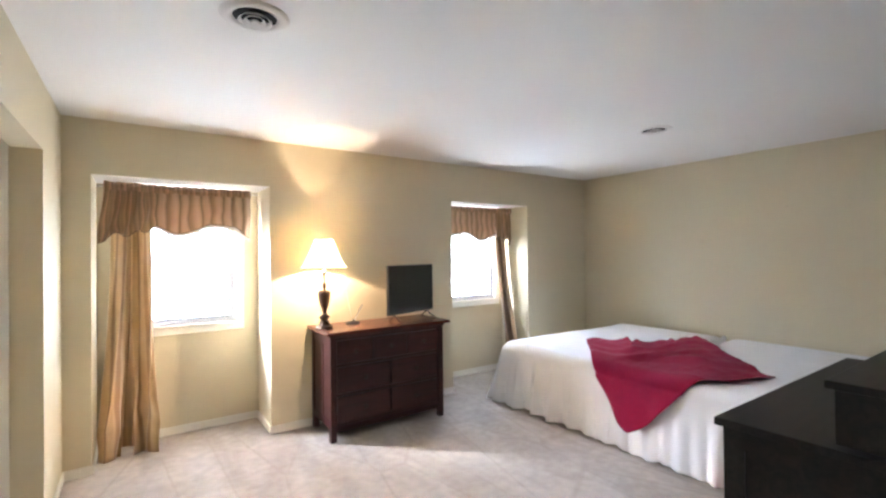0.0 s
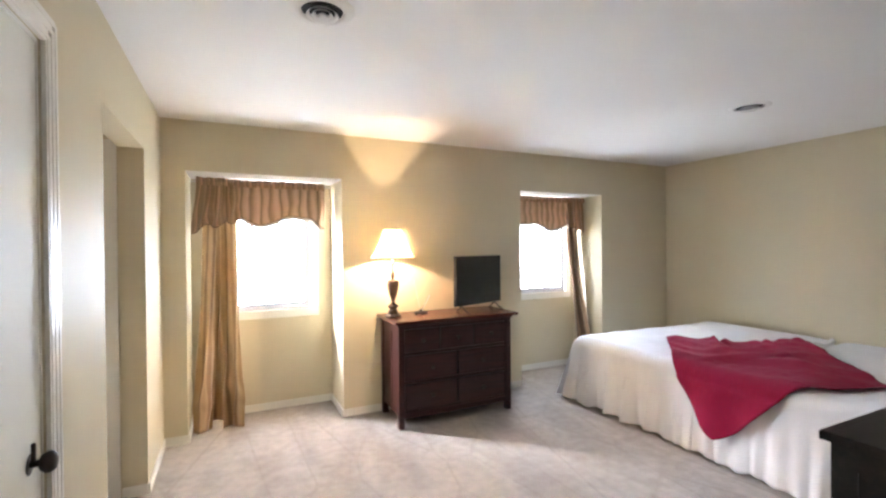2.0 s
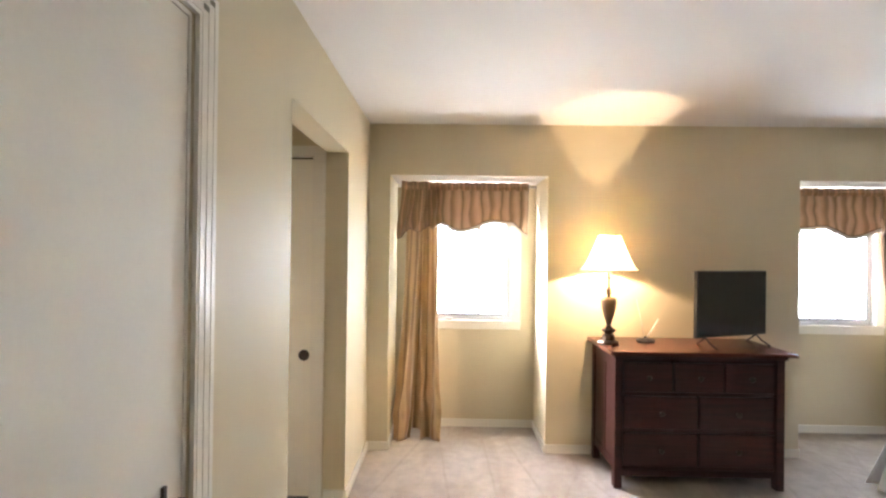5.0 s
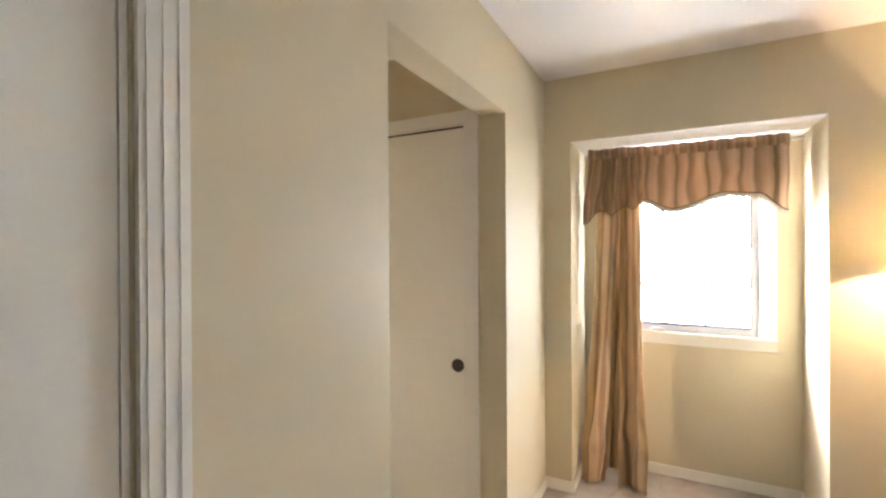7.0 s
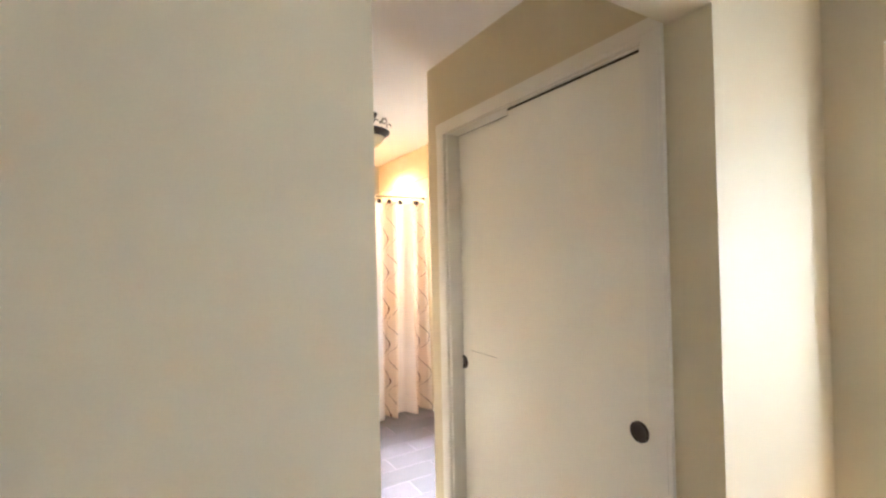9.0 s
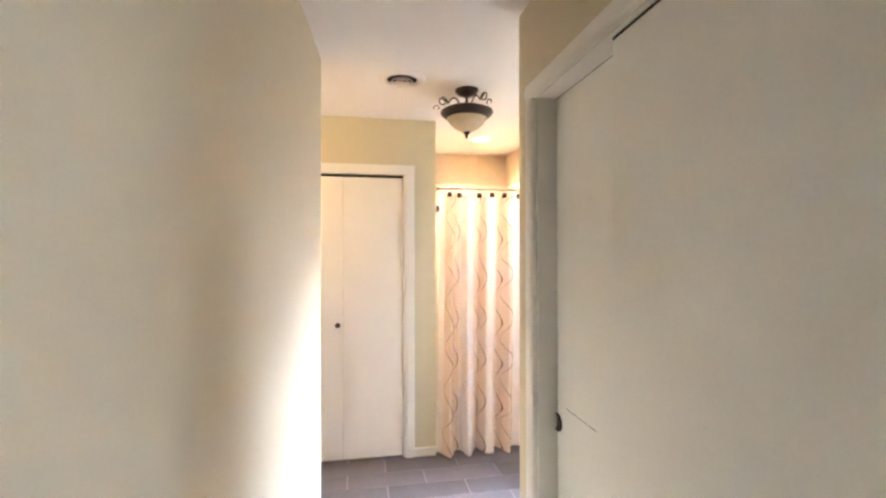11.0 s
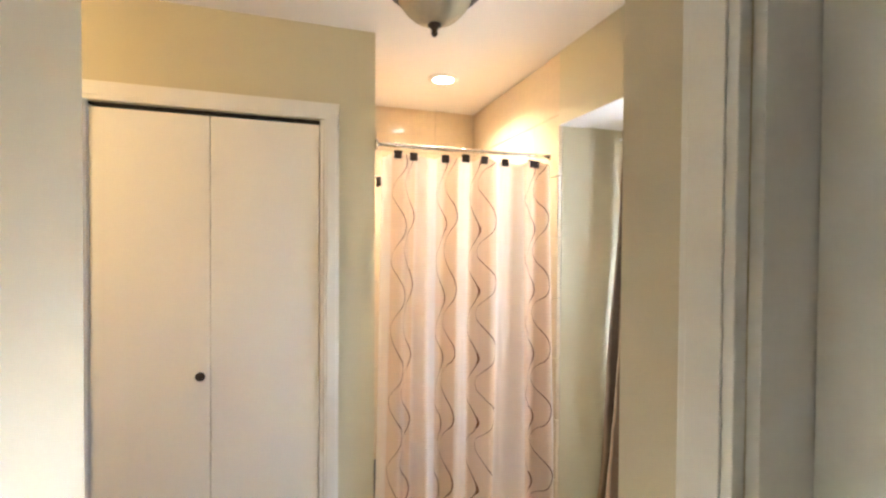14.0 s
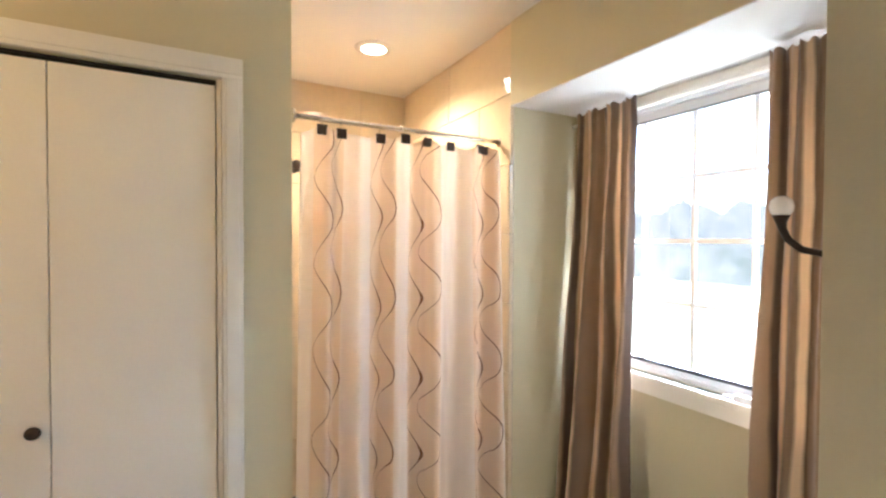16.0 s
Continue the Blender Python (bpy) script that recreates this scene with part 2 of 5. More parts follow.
def carpet_material():
    m = material("cut_pile_carpet", (0.50, 0.455, 0.40), 0.95, vary=0.24, scale=14, fine=130, bump=1.0, depth=0.008, spec=0.1)
    nd, ln = m.node_tree.nodes, m.node_tree.links
    # broad nap marks left by a vacuum cleaner
    tc, mp, wv = nd.new("ShaderNodeTexCoord"), nd.new("ShaderNodeMapping"), nd.new("ShaderNodeTexNoise")
    mp.inputs["Rotation"].default_value = (0, 0, radians(38))
    mp.inputs["Scale"].default_value = (2.4, 0.9, 1)
    ln.new(tc.outputs["Object"], mp.inputs[0])
    wv.inputs["Scale"].default_value, wv.inputs["Detail"].default_value, wv.inputs["Distortion"].default_value = 1.1, 2, 0.6
    ln.new(mp.outputs[0], wv.inputs["Vector"])
    cr = nd.new("ShaderNodeValToRGB")
    cr.color_ramp.elements[0].position, cr.color_ramp.elements[0].color = 0.42, (0.40, 0.352, 0.305, 1)
    cr.color_ramp.elements[1].position, cr.color_ramp.elements[1].color = 0.58, (0.475, 0.425, 0.375, 1)
    ln.new(wv.outputs["Fac"], cr.inputs[0])
    # thin creases where the cleaner turned
    vo, mq, le, mm = nd.new("ShaderNodeTexVoronoi"), nd.new("ShaderNodeMapping"), nd.new("ShaderNodeMapRange"), nd.new("ShaderNodeMix")
    mq.inputs["Rotation"].default_value, mq.inputs["Scale"].default_value = (0, 0, radians(27)), (2.2, 0.8, 1)
    ln.new(tc.outputs["Object"], mq.inputs[0])
    vo.feature, vo.voronoi_dimensions = "DISTANCE_TO_EDGE", "2D"
    vo.inputs["Scale"].default_value = 1.2
    wn, wa = nd.new("ShaderNodeTexNoise"), nd.new("ShaderNodeVectorMath")
    wn.inputs["Scale"].default_value, wn.inputs["Detail"].default_value = 6.0, 4
    ln.new(tc.outputs["Object"], wn.inputs["Vector"])
    wa.operation, wa.inputs[1].default_value = "MULTIPLY_ADD", (0.035, 0.035, 0)
    ln.new(wn.outputs["Color"], wa.inputs[0])
    ln.new(mq.outputs[0], wa.inputs[2])
    ln.new(wa.outputs[0], vo.inputs["Vector"])
    le.inputs["From Min"].default_value, le.inputs["From Max"].default_value = 0.004, 0.035
    le.inputs["To Min"].default_value, le.inputs["To Max"].default_value = 0.40, 0.0
    ln.new(vo.outputs["Distance"], le.inputs["Value"])
    mm.data_type = "RGBA"
    mm.inputs[7].default_value = (0.34, 0.29, 0.25, 1)
    ln.new(le.outputs[0], mm.inputs[0])
    ln.new(cr.outputs[0], mm.inputs[6])
    for n in nd:
        if n.bl_idname == "ShaderNodeMix" and n.blend_type == "MULTIPLY":
            ln.new(mm.outputs[2], n.inputs[6])
    return m


M_CARPET = carpet_material()
M_BULB = emitter("lit_bulb", (1.0, 0.72, 0.4), 3.4)
M_CANLENS = emitter("downlight_lens", (1.0, 0.80, 0.55), 1.6)


def glass_material():
    m = bpy.data.materials.new("window_glass")
    m.use_nodes = True
    b = m.node_tree.nodes["Principled BSDF"]
    b.inputs["Base Color"].default_value = (1, 1, 1, 1)
    b.inputs["Roughness"].default_value, b.inputs["IOR"].default_value = 0.0, 1.45
    b.inputs["Transmission Weight"].default_value = 1.0
    return m


M_GLASS = glass_material()


def shower_cloth():
    """Cream shower curtain with bands and thin waving brown lines; UV is in metres."""
    m = material("shower_curtain_cloth", (0.82, 0.72, 0.62), 0.6, vary=0.03, scale=5, fine=200, bump=0.1, depth=0.001, translucent=0.55)
    nd, ln = m.node_tree.nodes, m.node_tree.links

    def op(kind, a, b=None, c=None):
        n = nd.new("ShaderNodeMath")
        n.operation = kind
        for i, v in enumerate((a, b, c)):
            if v is None:
                continue
            if isinstance(v, (int, float)):
                n.inputs[i].default_value = v
            else:
                ln.new(v, n.inputs[i])
        return n.outputs[0]

    uv, sp = nd.new("ShaderNodeUVMap"), nd.new("ShaderNodeSeparateXYZ")
    ln.new(uv.outputs[0], sp.inputs[0])
    u, v = sp.outputs[0], sp.outputs[1]
    total = None
    across = op("MODULO", op("ADD", u, 3.25), 0.325)
    wob = nd.new("ShaderNodeTexNoise")
    wob.inputs["Scale"].default_value, wob.inputs["Detail"].default_value = 2.2, 1
    ln.new(uv.outputs[0], wob.inputs["Vector"])
    vv = op("MULTIPLY_ADD", wob.outputs["Fac"], 0.12, v)
    for off, phase in ((0.118, 0.0), (0.196, 0.95)):
        turn = op("MULTIPLY_ADD", vv, 2 * math.pi / 0.315, phase)
        pos = op("MULTIPLY_ADD", op("SINE", turn), 0.046, off)
        d = op("ABSOLUTE", op("SUBTRACT", across, pos))
        # each brush stroke swells on its outward bow and fades out at the next
        thin = op("MULTIPLY_ADD", op("SINE", op("ADD", turn, 0.35)), 0.0017, 0.0024)
        line = op("LESS_THAN", d, thin)
        total = line if total is None else op("MAXIMUM", total, line)
    band = op("LESS_THAN", op("ABSOLUTE", op("SUBTRACT", across, 0.155)), 0.088)
    cr = nd.new("ShaderNodeMix")
    cr.data_type = "RGBA"
    cr.inputs[6].default_value = (0.90, 0.86, 0.82, 1)
    cr.inputs[7].default_value = (0.86, 0.76, 0.65, 1)
    ln.new(band, cr.inputs[0])
    c2 = nd.new("ShaderNodeMix")
    c2.data_type = "RGBA"
    ln.new(total, c2.inputs[0])
    ln.new(cr.outputs[2], c2.inputs[6])
    c2.inputs[7].default_value = (0.20, 0.10, 0.055, 1)
    for n in nd:
        if n.bl_idname == "ShaderNodeMix" and n.blend_type == "MULTIPLY":
            ln.new(c2.outputs[2], n.inputs[6])
    return m


M_SHOWER = shower_cloth()


# ---- building helpers ----
def mesh_from(bm, name, mat, smooth=False):
    me = bpy.data.meshes.new(name)
    bmesh.ops.recalc_face_normals(bm, faces=bm.faces)
    bm.to_mesh(me)
    bm.free()
    me.materials.append(mat)
    if smooth:
        for p in me.polygons:
            p.use_smooth = True
    return me


def part(name, bm, mat, parent=None, label="", smooth=False):
    """One mesh object, under parent if one is given; vertices are in world space."""
    ob = new(name, mesh_from(bm, name, mat, smooth))
    if parent is not None:
        ob.parent = parent
        ob.matrix_parent_inverse = parent.matrix_world.inverted()
    return tagged(ob, label)


def thing(name, place, label, category, group="", kind=""):
    ob = new(name)
    ob.empty_display_size = 0.1
    ob.location = place
    bpy.context.view_layer.update()
    return tagged(ob, label, category, group, kind)


def box(bm, x0, x1, y0, y1, z0, z1, bevel=0.0):
    vs = [bm.verts.new((x, y, z)) for z in (z0, z1) for x, y in ((x0, y0), (x1, y0), (x1, y1), (x0, y1))]
    fs = [bm.faces.new([vs[i] for i in q]) for q in ((3, 2, 1, 0), (4, 5, 6, 7), (0, 1, 5, 4), (1, 2, 6, 5), (2, 3, 7, 6), (3, 0, 4, 7))]
    if bevel:
        es = list({e for f in fs for e in f.edges})
        bmesh.ops.bevel(bm, geom=es, offset=bevel, segments=2, affect="EDGES", profile=0.6)
    return bm


def boxes(*specs, bevel=0.0):
    bm = bmesh.new()
    for s in specs:
        box(bm, *s, bevel=bevel)
    return bm


def prism(points, z0, z1):
    bm = bmesh.new()
    a = [bm.verts.new((x, y, z0)) for x, y in points]
    b = [bm.verts.new((x, y, z1)) for x, y in points]
    n = len(points)
    bm.faces.new(a[::-1])
    bm.faces.new(b)
    for i in range(n):
        bm.faces.new((a[i], a[(i + 1) % n], b[(i + 1) % n], b[i]))
    return bm


def lathe(profile, centre=(0, 0, 0), seg=40, turn=None):
    """Turned shape from (radius, height) pairs round z, or round the axis that turn gives."""
    bm = bmesh.new()
    rings = []
    for r, z in profile:
        if r < 1e-5:
            rings.append([bm.verts.new((0, 0, z))])
        else:
            rings.append([bm.verts.new((r * math.cos(2 * math.pi * k / seg), r * math.sin(2 * math.pi * k / seg), z)) for k in range(seg)])
    for a, b in zip(rings, rings[1:]):
        for k in range(seg):
            j = (k + 1) % seg
            q = [a[k % len(a)], a[j % len(a)], b[j % len(b)], b[k % len(b)]]
            q = list(dict.fromkeys(q))
            if len(q) > 2:
                bm.faces.new(q)
    m = Matrix.Translation(centre) @ (turn or Matrix())
    bmesh.ops.transform(bm, matrix=m, verts=bm.verts)
    return bm


def tube(points, radius, seg=8, closed=False):
    """Round bar along points."""
    bm = bmesh.new()
    pts = [Vector(p) for p in points]
    rings = []
    up = Vector((0.13, 0.21, 1)).normalized()
    for i, p in enumerate(pts):
        d = (pts[min(i + 1, len(pts) - 1)] - pts[max(i - 1, 0)]).normalized()
        s = d.cross(up)
        if s.length < 1e-3:
            s = d.cross(Vector((1, 0, 0)))
        s.normalize()
        w = s.cross(d)
        r = radius(i / (len(pts) - 1)) if callable(radius) else radius
        rings.append([bm.verts.new(p + (s * math.cos(2 * math.pi * k / seg) + w * math.sin(2 * math.pi * k / seg)) * r) for k in range(seg)])
    for a, b in zip(rings, rings[1:]):
        for k in range(seg):
            bm.faces.new((a[k], a[(k + 1) % seg], b[(k + 1) % seg], b[k]))
    bm.faces.new(rings[0][::-1])
    bm.faces.new(rings[-1])
    return bm


def sheet(f, nu, nv, uvf=None, thick=0.003):
    """Cloth: the grid f(u, v) for u, v in 0..1, with UV in metres, given a back side."""
    bm = bmesh.new()
    lay = bm.loops.layers.uv.new("UVMap")
    P = [[Vector(f(i / nu, j / nv)) for j in range(nv + 1)] for i in range(nu + 1)]
    front = [[bm.verts.new(p) for p in row] for row in P]
    back = []
    for i in range(nu + 1):
        row = []
        for j in range(nv + 1):
            a = P[min(i + 1, nu)][j] - P[max(i - 1, 0)][j]
            b = P[i][min(j + 1, nv)] - P[i][max(j - 1, 0)]
            n = a.cross(b)
            n = n.normalized() if n.length > 1e-9 else Vector((0, 0, 1))
            row.append(bm.verts.new(P[i][j] - n * thick))
        back.append(row)

    def quad(vs, ij):
        fc = bm.faces.new(vs)
        for l, (i, j) in zip(fc.loops, ij):
            l[lay].uv = uvf(i / nu, j / nv) if uvf else (i / nu, j / nv)

    for i in range(nu):
        for j in range(nv):
            ij = ((i, j), (i + 1, j), (i + 1, j + 1), (i, j + 1))
            quad([front[a][b] for a, b in ij], ij)
            quad([back[a][b] for a, b in ij[::-1]], ij[::-1])
    rim = [(i, 0) for i in range(nu)] + [(nu, j) for j in range(nv)] + [(i, nv) for i in range(nu, 0, -1)] + [(0, j) for j in range(nv, 0, -1)]
    for a, b in zip(rim, rim[1:] + rim[:1]):
        ij = (b, a, a, b)
        quad([front[b[0]][b[1]], front[a[0]][a[1]], back[a[0]][a[1]], back[b[0]][b[1]]], ij)
    return bm


def lerp(a, b, w):
    return a + (b - a) * w


def curve_at(keys, x):
    """Smooth value at x through (x, value) keys."""
    if x <= keys[0][0]:
        return keys[0][1]
    for (x0, a), (x1, b) in zip(keys, keys[1:]):
        if x <= x1:
            w = (x - x0) / (x1 - x0)
            return lerp(a, b, w * w * (3 - 2 * w))
    return keys[-1][1]


def structure(name, bm, mat, label="", smooth=False):
    return tagged(part(name, bm, mat, None, label, smooth), kind="structure")

# ---- the shell ----
H = 2.44      # ceiling
N = 3.888     # face of the bedroom's window wall
E_ = 5.386    # face of the bedroom's far side wall
S = -1.5      # wall behind the start
B = 4.37      # back of the window alcoves
A1 = (0.157, 1.335)
A2 = (3.194, 4.317)
A3 = (-2.933, -1.823)
BN = 3.985    # face of the bathroom's window wall

structure("floor_bedroom", boxes((-0.13, E_ + 0.1, S - 0.1, B + 0.1, -0.12, 0.0)), M_CARPET, "pale beige cut-pile carpet with vacuum marks")
structure("floor_bathroom", boxes((-4.2, -0.13, 0.5, B + 0.1, -0.12, -0.0012)), M_FGROUT, "grey grout bed under slate-look floor tiles")
structure("ceiling", boxes((-4.3, E_ + 0.2, S - 0.2, 4.05, H, H + 0.12)), M_CEIL, "smooth white painted ceiling")
structure("wall_north", boxes((-0.13, A1[0], N, 4.03, 0, H), (A1[0], A1[1], N, 4.03, 2.06, H), (A1[1], A2[0], N, 4.03, 0, H),
                              (A2[0], A2[1], N, 4.03, 2.045, H), (A2[1], E_ + 0.1, N, 4.03, 0, H)), M_WALL, "cream painted wall with two window alcoves")
structure("wall_east", boxes((E_, E_ + 0.14, S, N, 0, H)), M_WALL, "cream painted plain bedroom wall")
structure("wall_south", boxes((-0.13, E_ + 0.14, S - 0.14, S, 0, H)), M_WALL, "cream painted plain bedroom wall")
D0, D1 = 0.775, 1.575
structure("wall_west", boxes((-0.13, 0, S, D0, 0, H), (-0.13, 0, D0, D1, 2.045, H), (-0.13, 0, D1, 2.1, 0, H),
                             (-0.13, 0, 2.238, 3.2, 2.072, H), (-0.13, 0, 3.2, N, 0, H)), M_WALL, "cream painted wall with door and open passage")
structure("wall_passage", prism([(0, 2.238), (-2.09, 2.37), (-2.09, 2.1), (0, 2.1)], 0, H), M_WALL, "cream painted passage wall")
C0, C1 = -1.347, -0.203
for _spec in ((C1, -0.13, 3.2, 3.31, 0, H), (C0, C1, 3.2, 3.31, 2.047, H), (-1.53, C0, 3.2, 3.31, 0, H), (-1.53, -1.42, 3.31, BN, 0, H)):
    structure("wall_closet", boxes(_spec), M_WALL, "cream painted wall beside the sliding closet")
structure("wall_bath_north", boxes((A3[1], -0.13, BN, BN + 0.14, 0, H), (A3[0], A3[1], BN, BN + 0.14, 2.085, H)), M_WALLB, "sage cream wall above the bathroom window alcove")
F0, F1 = 2.008, 2.882
structure("wall_bath_west", boxes((-3.14, -3.03, 0.6, F0, 0, H), (-3.14, -3.03, F0, F1, 2.035, H), (-3.14, -3.03, F1, 3.104, 0, H)), M_WALLB,
          "sage cream wall round the folding closet doors")
structure("wall_bath_south", boxes((-3.9, -1.99, 0.46, 0.6, 0, H)), M_WALLB, "plain sage cream bathroom wall")
structure("wall_bath_east", boxes((-2.09, -1.95, 0.6, 2.1, 0, H)), M_WALLB, "plain sage cream bathroom wall")
structure("wall_linen_closet", boxes((-3.9, -3.8, 0.6, 3.0, 0, H), (-3.8, -3.14, 1.8, 1.9, 0, H)), M_WALLB, "plain closet inside wall")
structure("wall_shower", boxes((-4.25, -4.1, 3.0, 4.15, 0, H), (-4.1, -3.14, 3.0, 3.094, 0, H), (-4.1, A3[0] - 0.001, 4.005, 4.15, 0, H)), M_GROUT,
          "cream grout behind the shower tiles")


def alcove(name, x0, x1, top, y0, mat, hole, label, yl=None):
    """Sides, ceiling and window wall of a dormer alcove; hole is the window's opening."""
    a, b, c, d = hole
    structure(name + "_side", boxes((x0 - 0.1, x0, yl or y0, B + 0.12, 0, top + 0.1)), mat, label + " side")
    structure(name + "_side", boxes((x1, x1 + 0.1, y0, B + 0.12, 0, top + 0.1)), mat, label + " side")
    bm = bmesh.new()
    xs, zs = (x0, a, b, x1), (0, c, d, top)
    grids = []
    for y in (B, B + 0.12):
        grids.append([[bm.verts.new((x, y, z)) for z in zs] for x in xs])
    for g in grids:
        for p in range(3):
            for q in range(3):
                if (p, q) != (1, 1):
                    bm.faces.new((g[p][q], g[p + 1][q], g[p + 1][q + 1], g[p][q + 1]))
    front, back = grids
    hole_rim = ((1, 1), (2, 1), (2, 2), (1, 2))
    for (p, q), (k, l) in zip(hole_rim, hole_rim[1:] + hole_rim[:1]):
        bm.faces.new((front[p][q], front[k][l], back[k][l], back[p][q]))
    structure(name, bm, mat, label)


def alcove_ceiling(x0, x1, top, y0):
    structure("alcove_ceiling", boxes((x0, x1, y0, B + 0.12, top, top + 0.1)), M_CEIL, "white painted alcove ceiling")


W1 = (0.347, 1.145, 0.905, 1.985)
W2 = (3.39, 4.19, 0.905, 1.985)
W3 = (-2.845, -1.911, 0.985, 2.035)
alcove("alcove_1", *A1, 2.06, 4.03, M_WALL, W1, "cream painted window alcove")
alcove("alcove_2", *A2, 2.045, 4.03, M_WALL, W2, "cream painted window alcove")
alcove("alcove_3", *A3, 2.085, BN + 0.14, M_WALLB, W3, "sage cream painted window alcove", 4.0062)
alcove_ceiling(*A1, 2.06, 4.03)
alcove_ceiling(*A2, 2.045, 4.03)
alcove_ceiling(*A3, 2.085, BN + 0.14)
# white painted undersides of the alcove openings
for (x0, x1), top, y0, y1 in ((A1, 2.06, N, 4.03), (A2, 2.045, N, 4.03), (A3, 2.085, BN, BN + 0.14)):
    structure("trim", boxes((x0, x1, y0 + 0.001, y1, top - 0.004, top - 0.0005)), M_CEIL, "white painted underside of the alcove opening")


# ---- skirting ----
def baseboard(x0, x1, y0, y1):
    bm = boxes((x0, x1, y0, y1, 0, 0.066))
    top = [e for e in bm.edges if all(v.co.z > 0.06 for v in e.verts)]
    bmesh.ops.bevel(bm, geom=top, offset=0.005, segments=2, affect="EDGES")
    structure("baseboard", bm, M_TRIM, "low white painted baseboard")


T = 0.012
baseboard(0, A1[0], N - T, N)
baseboard(A1[1], A2[0], N - T, N)
baseboard(A2[1], E_, N - T, N)
for (x0, x1), y0 in ((A1, N), (A2, N), (A3, BN)):
    baseboard(x0, x0 + T, y0 + 0.0, B)
    baseboard(x1 - T, x1, y0 + 0.0, B)
    baseboard(x0 + T, x1 - T, B - T, B)
baseboard(E_ - T, E_, S, N - T)
baseboard(0, T, 3.2, N - T)
baseboard(0, T, 1.657, 2.237)
baseboard(0, T, S, 0.66)
baseboard(-0.128, -0.001, 3.2 - T, 3.2)
baseboard(-3.03, -3.03 + T, 2.945, 3.104)
baseboard(-1.53, -1.442, 3.2 - T, 3.2)
baseboard(-1.53 - T, -1.53, 3.2, BN)
structure("trim", boxes((-0.155, -0.11, 2.25, 3.188, -0.004, 0.007), bevel=0.003), M_BRONZE, "dark threshold strip between carpet and tile")


# ---- windows ----
def window(name, hole, cols, rows, label, crank_x):
    x0, x1, z0, z1 = hole
    w = thing(name, ((x0 + x1) / 2, B, z0), label, "window", kind="structure")
    c = 0.07
    part("casing", boxes((x0 - c, x0, B - 0.018, B - 0.001, z0, z1), (x1, x1 + c, B - 0.018, B - 0.001, z0, z1),
                         (x0 - c, x1 + c, B - 0.018, B - 0.001, z1, z1 + 0.045), bevel=0.003), M_TRIM, w)
    part("sill", boxes((x0 - c, x1 + c, B - 0.03, B + 0.02, z0 - 0.022, z0), (x0 - c, x1 + c, B - 0.018, B - 0.001, z0 - 0.075, z0 - 0.022), bevel=0.003), M_TRIM, w)
    part("jamb", boxes((x0, x0 + 0.015, B, B + 0.1, z0, z1), (x1 - 0.015, x1, B, B + 0.1, z0, z1), (x0 + 0.015, x1 - 0.015, B, B + 0.1, z1 - 0.015, z1),
                       (x0 + 0.015, x1 - 0.015, B + 0.021, B + 0.1, z0, z0 + 0.015)), M_VINYL, w)
    s = 0.04
    a0, a1, b0, b1 = x0 + 0.016, x1 - 0.016, z0 + 0.016, z1 - 0.016
    sash = part("sash", boxes((a0, a0 + s, B + 0.015, B + 0.05, b0, b1), (a1 - s, a1, B + 0.015, B + 0.05, b0, b1), (a0 + s, a1 - s, B + 0.015, B + 0.05, b0, b0 + s),
                              (a0 + s, a1 - s, B + 0.015, B + 0.05, b1 - s, b1), bevel=0.004), M_VINYL, w)
    part("gasket", boxes((a0 + s, a1 - s, B + 0.0105, B + 0.0145, b0 + s - 0.014, b0 + s)), M_GASKET, sash, "dark lower glazing gasket")
    part("gasket", boxes((a0 + s - 0.008, a0 + s, B + 0.0105, B + 0.0145, b0 + s, b1 - s), (a1 - s, a1 - s + 0.008, B + 0.0105, B + 0.0145, b0 + s, b1 - s),
                         (a0 + s, a1 - s, B + 0.0105, B + 0.0145, b1 - s, b1 - s + 0.006)), M_SEAL, sash, "thin grey glazing seal")
    g0, g1, h0, h1 = a0 + s, a1 - s, b0 + s, b1 - s
    pane = part("pane", boxes((g0, g1, B + 0.029, B + 0.033, h0, h1)), M_GLASS, sash)
    pane.visible_shadow = False
    for i in range(1, cols):
        x = lerp(g0, g1, i / cols)
        part("muntin", boxes((x - 0.008, x + 0.008, B + 0.0225, B + 0.0285, h0, h1)), M_GRILLE, sash)
    for j in range(1, rows):
        z = lerp(h0, h1, j / rows)
        part("muntin", boxes((g0, g1, B + 0.0195, B + 0.022, z - 0.008, z + 0.008)), M_GRILLE, sash)
    part("crank", boxes((crank_x - 0.03, crank_x + 0.035, B - 0.02, B + 0.009, z0 + 0.001, z0 + 0.024), (crank_x - 0.055, crank_x - 0.03, B - 0.03, B - 0.015, z0 + 0.006, z0 + 0.018), bevel=0.004),
         M_VINYL, w, "white folding crank handle")
    return w


window("window_1", W1, 3, 4, "white casement window with grille behind a striped curtain", 0.60)
window("window_2", W2, 3, 4, "white casement window with grille behind a striped valance", 3.6)
window("window_3", W3, 4, 4, "white bathroom casement window with grille and deep sill", -2.18)


# ---- doors ----
def casing_run(at, inner):
    """Steps of a moulded casing board: at is the inner edge, inner is the way outward from the opening."""
    for o0, o1, d in ((0.0, 0.010, 0.013), (0.010, 0.034, 0.0148), (0.034, 0.058, 0.0164), (0.058, 0.075, 0.018)):
        yield at + inner * o0, at + inner * o1, d


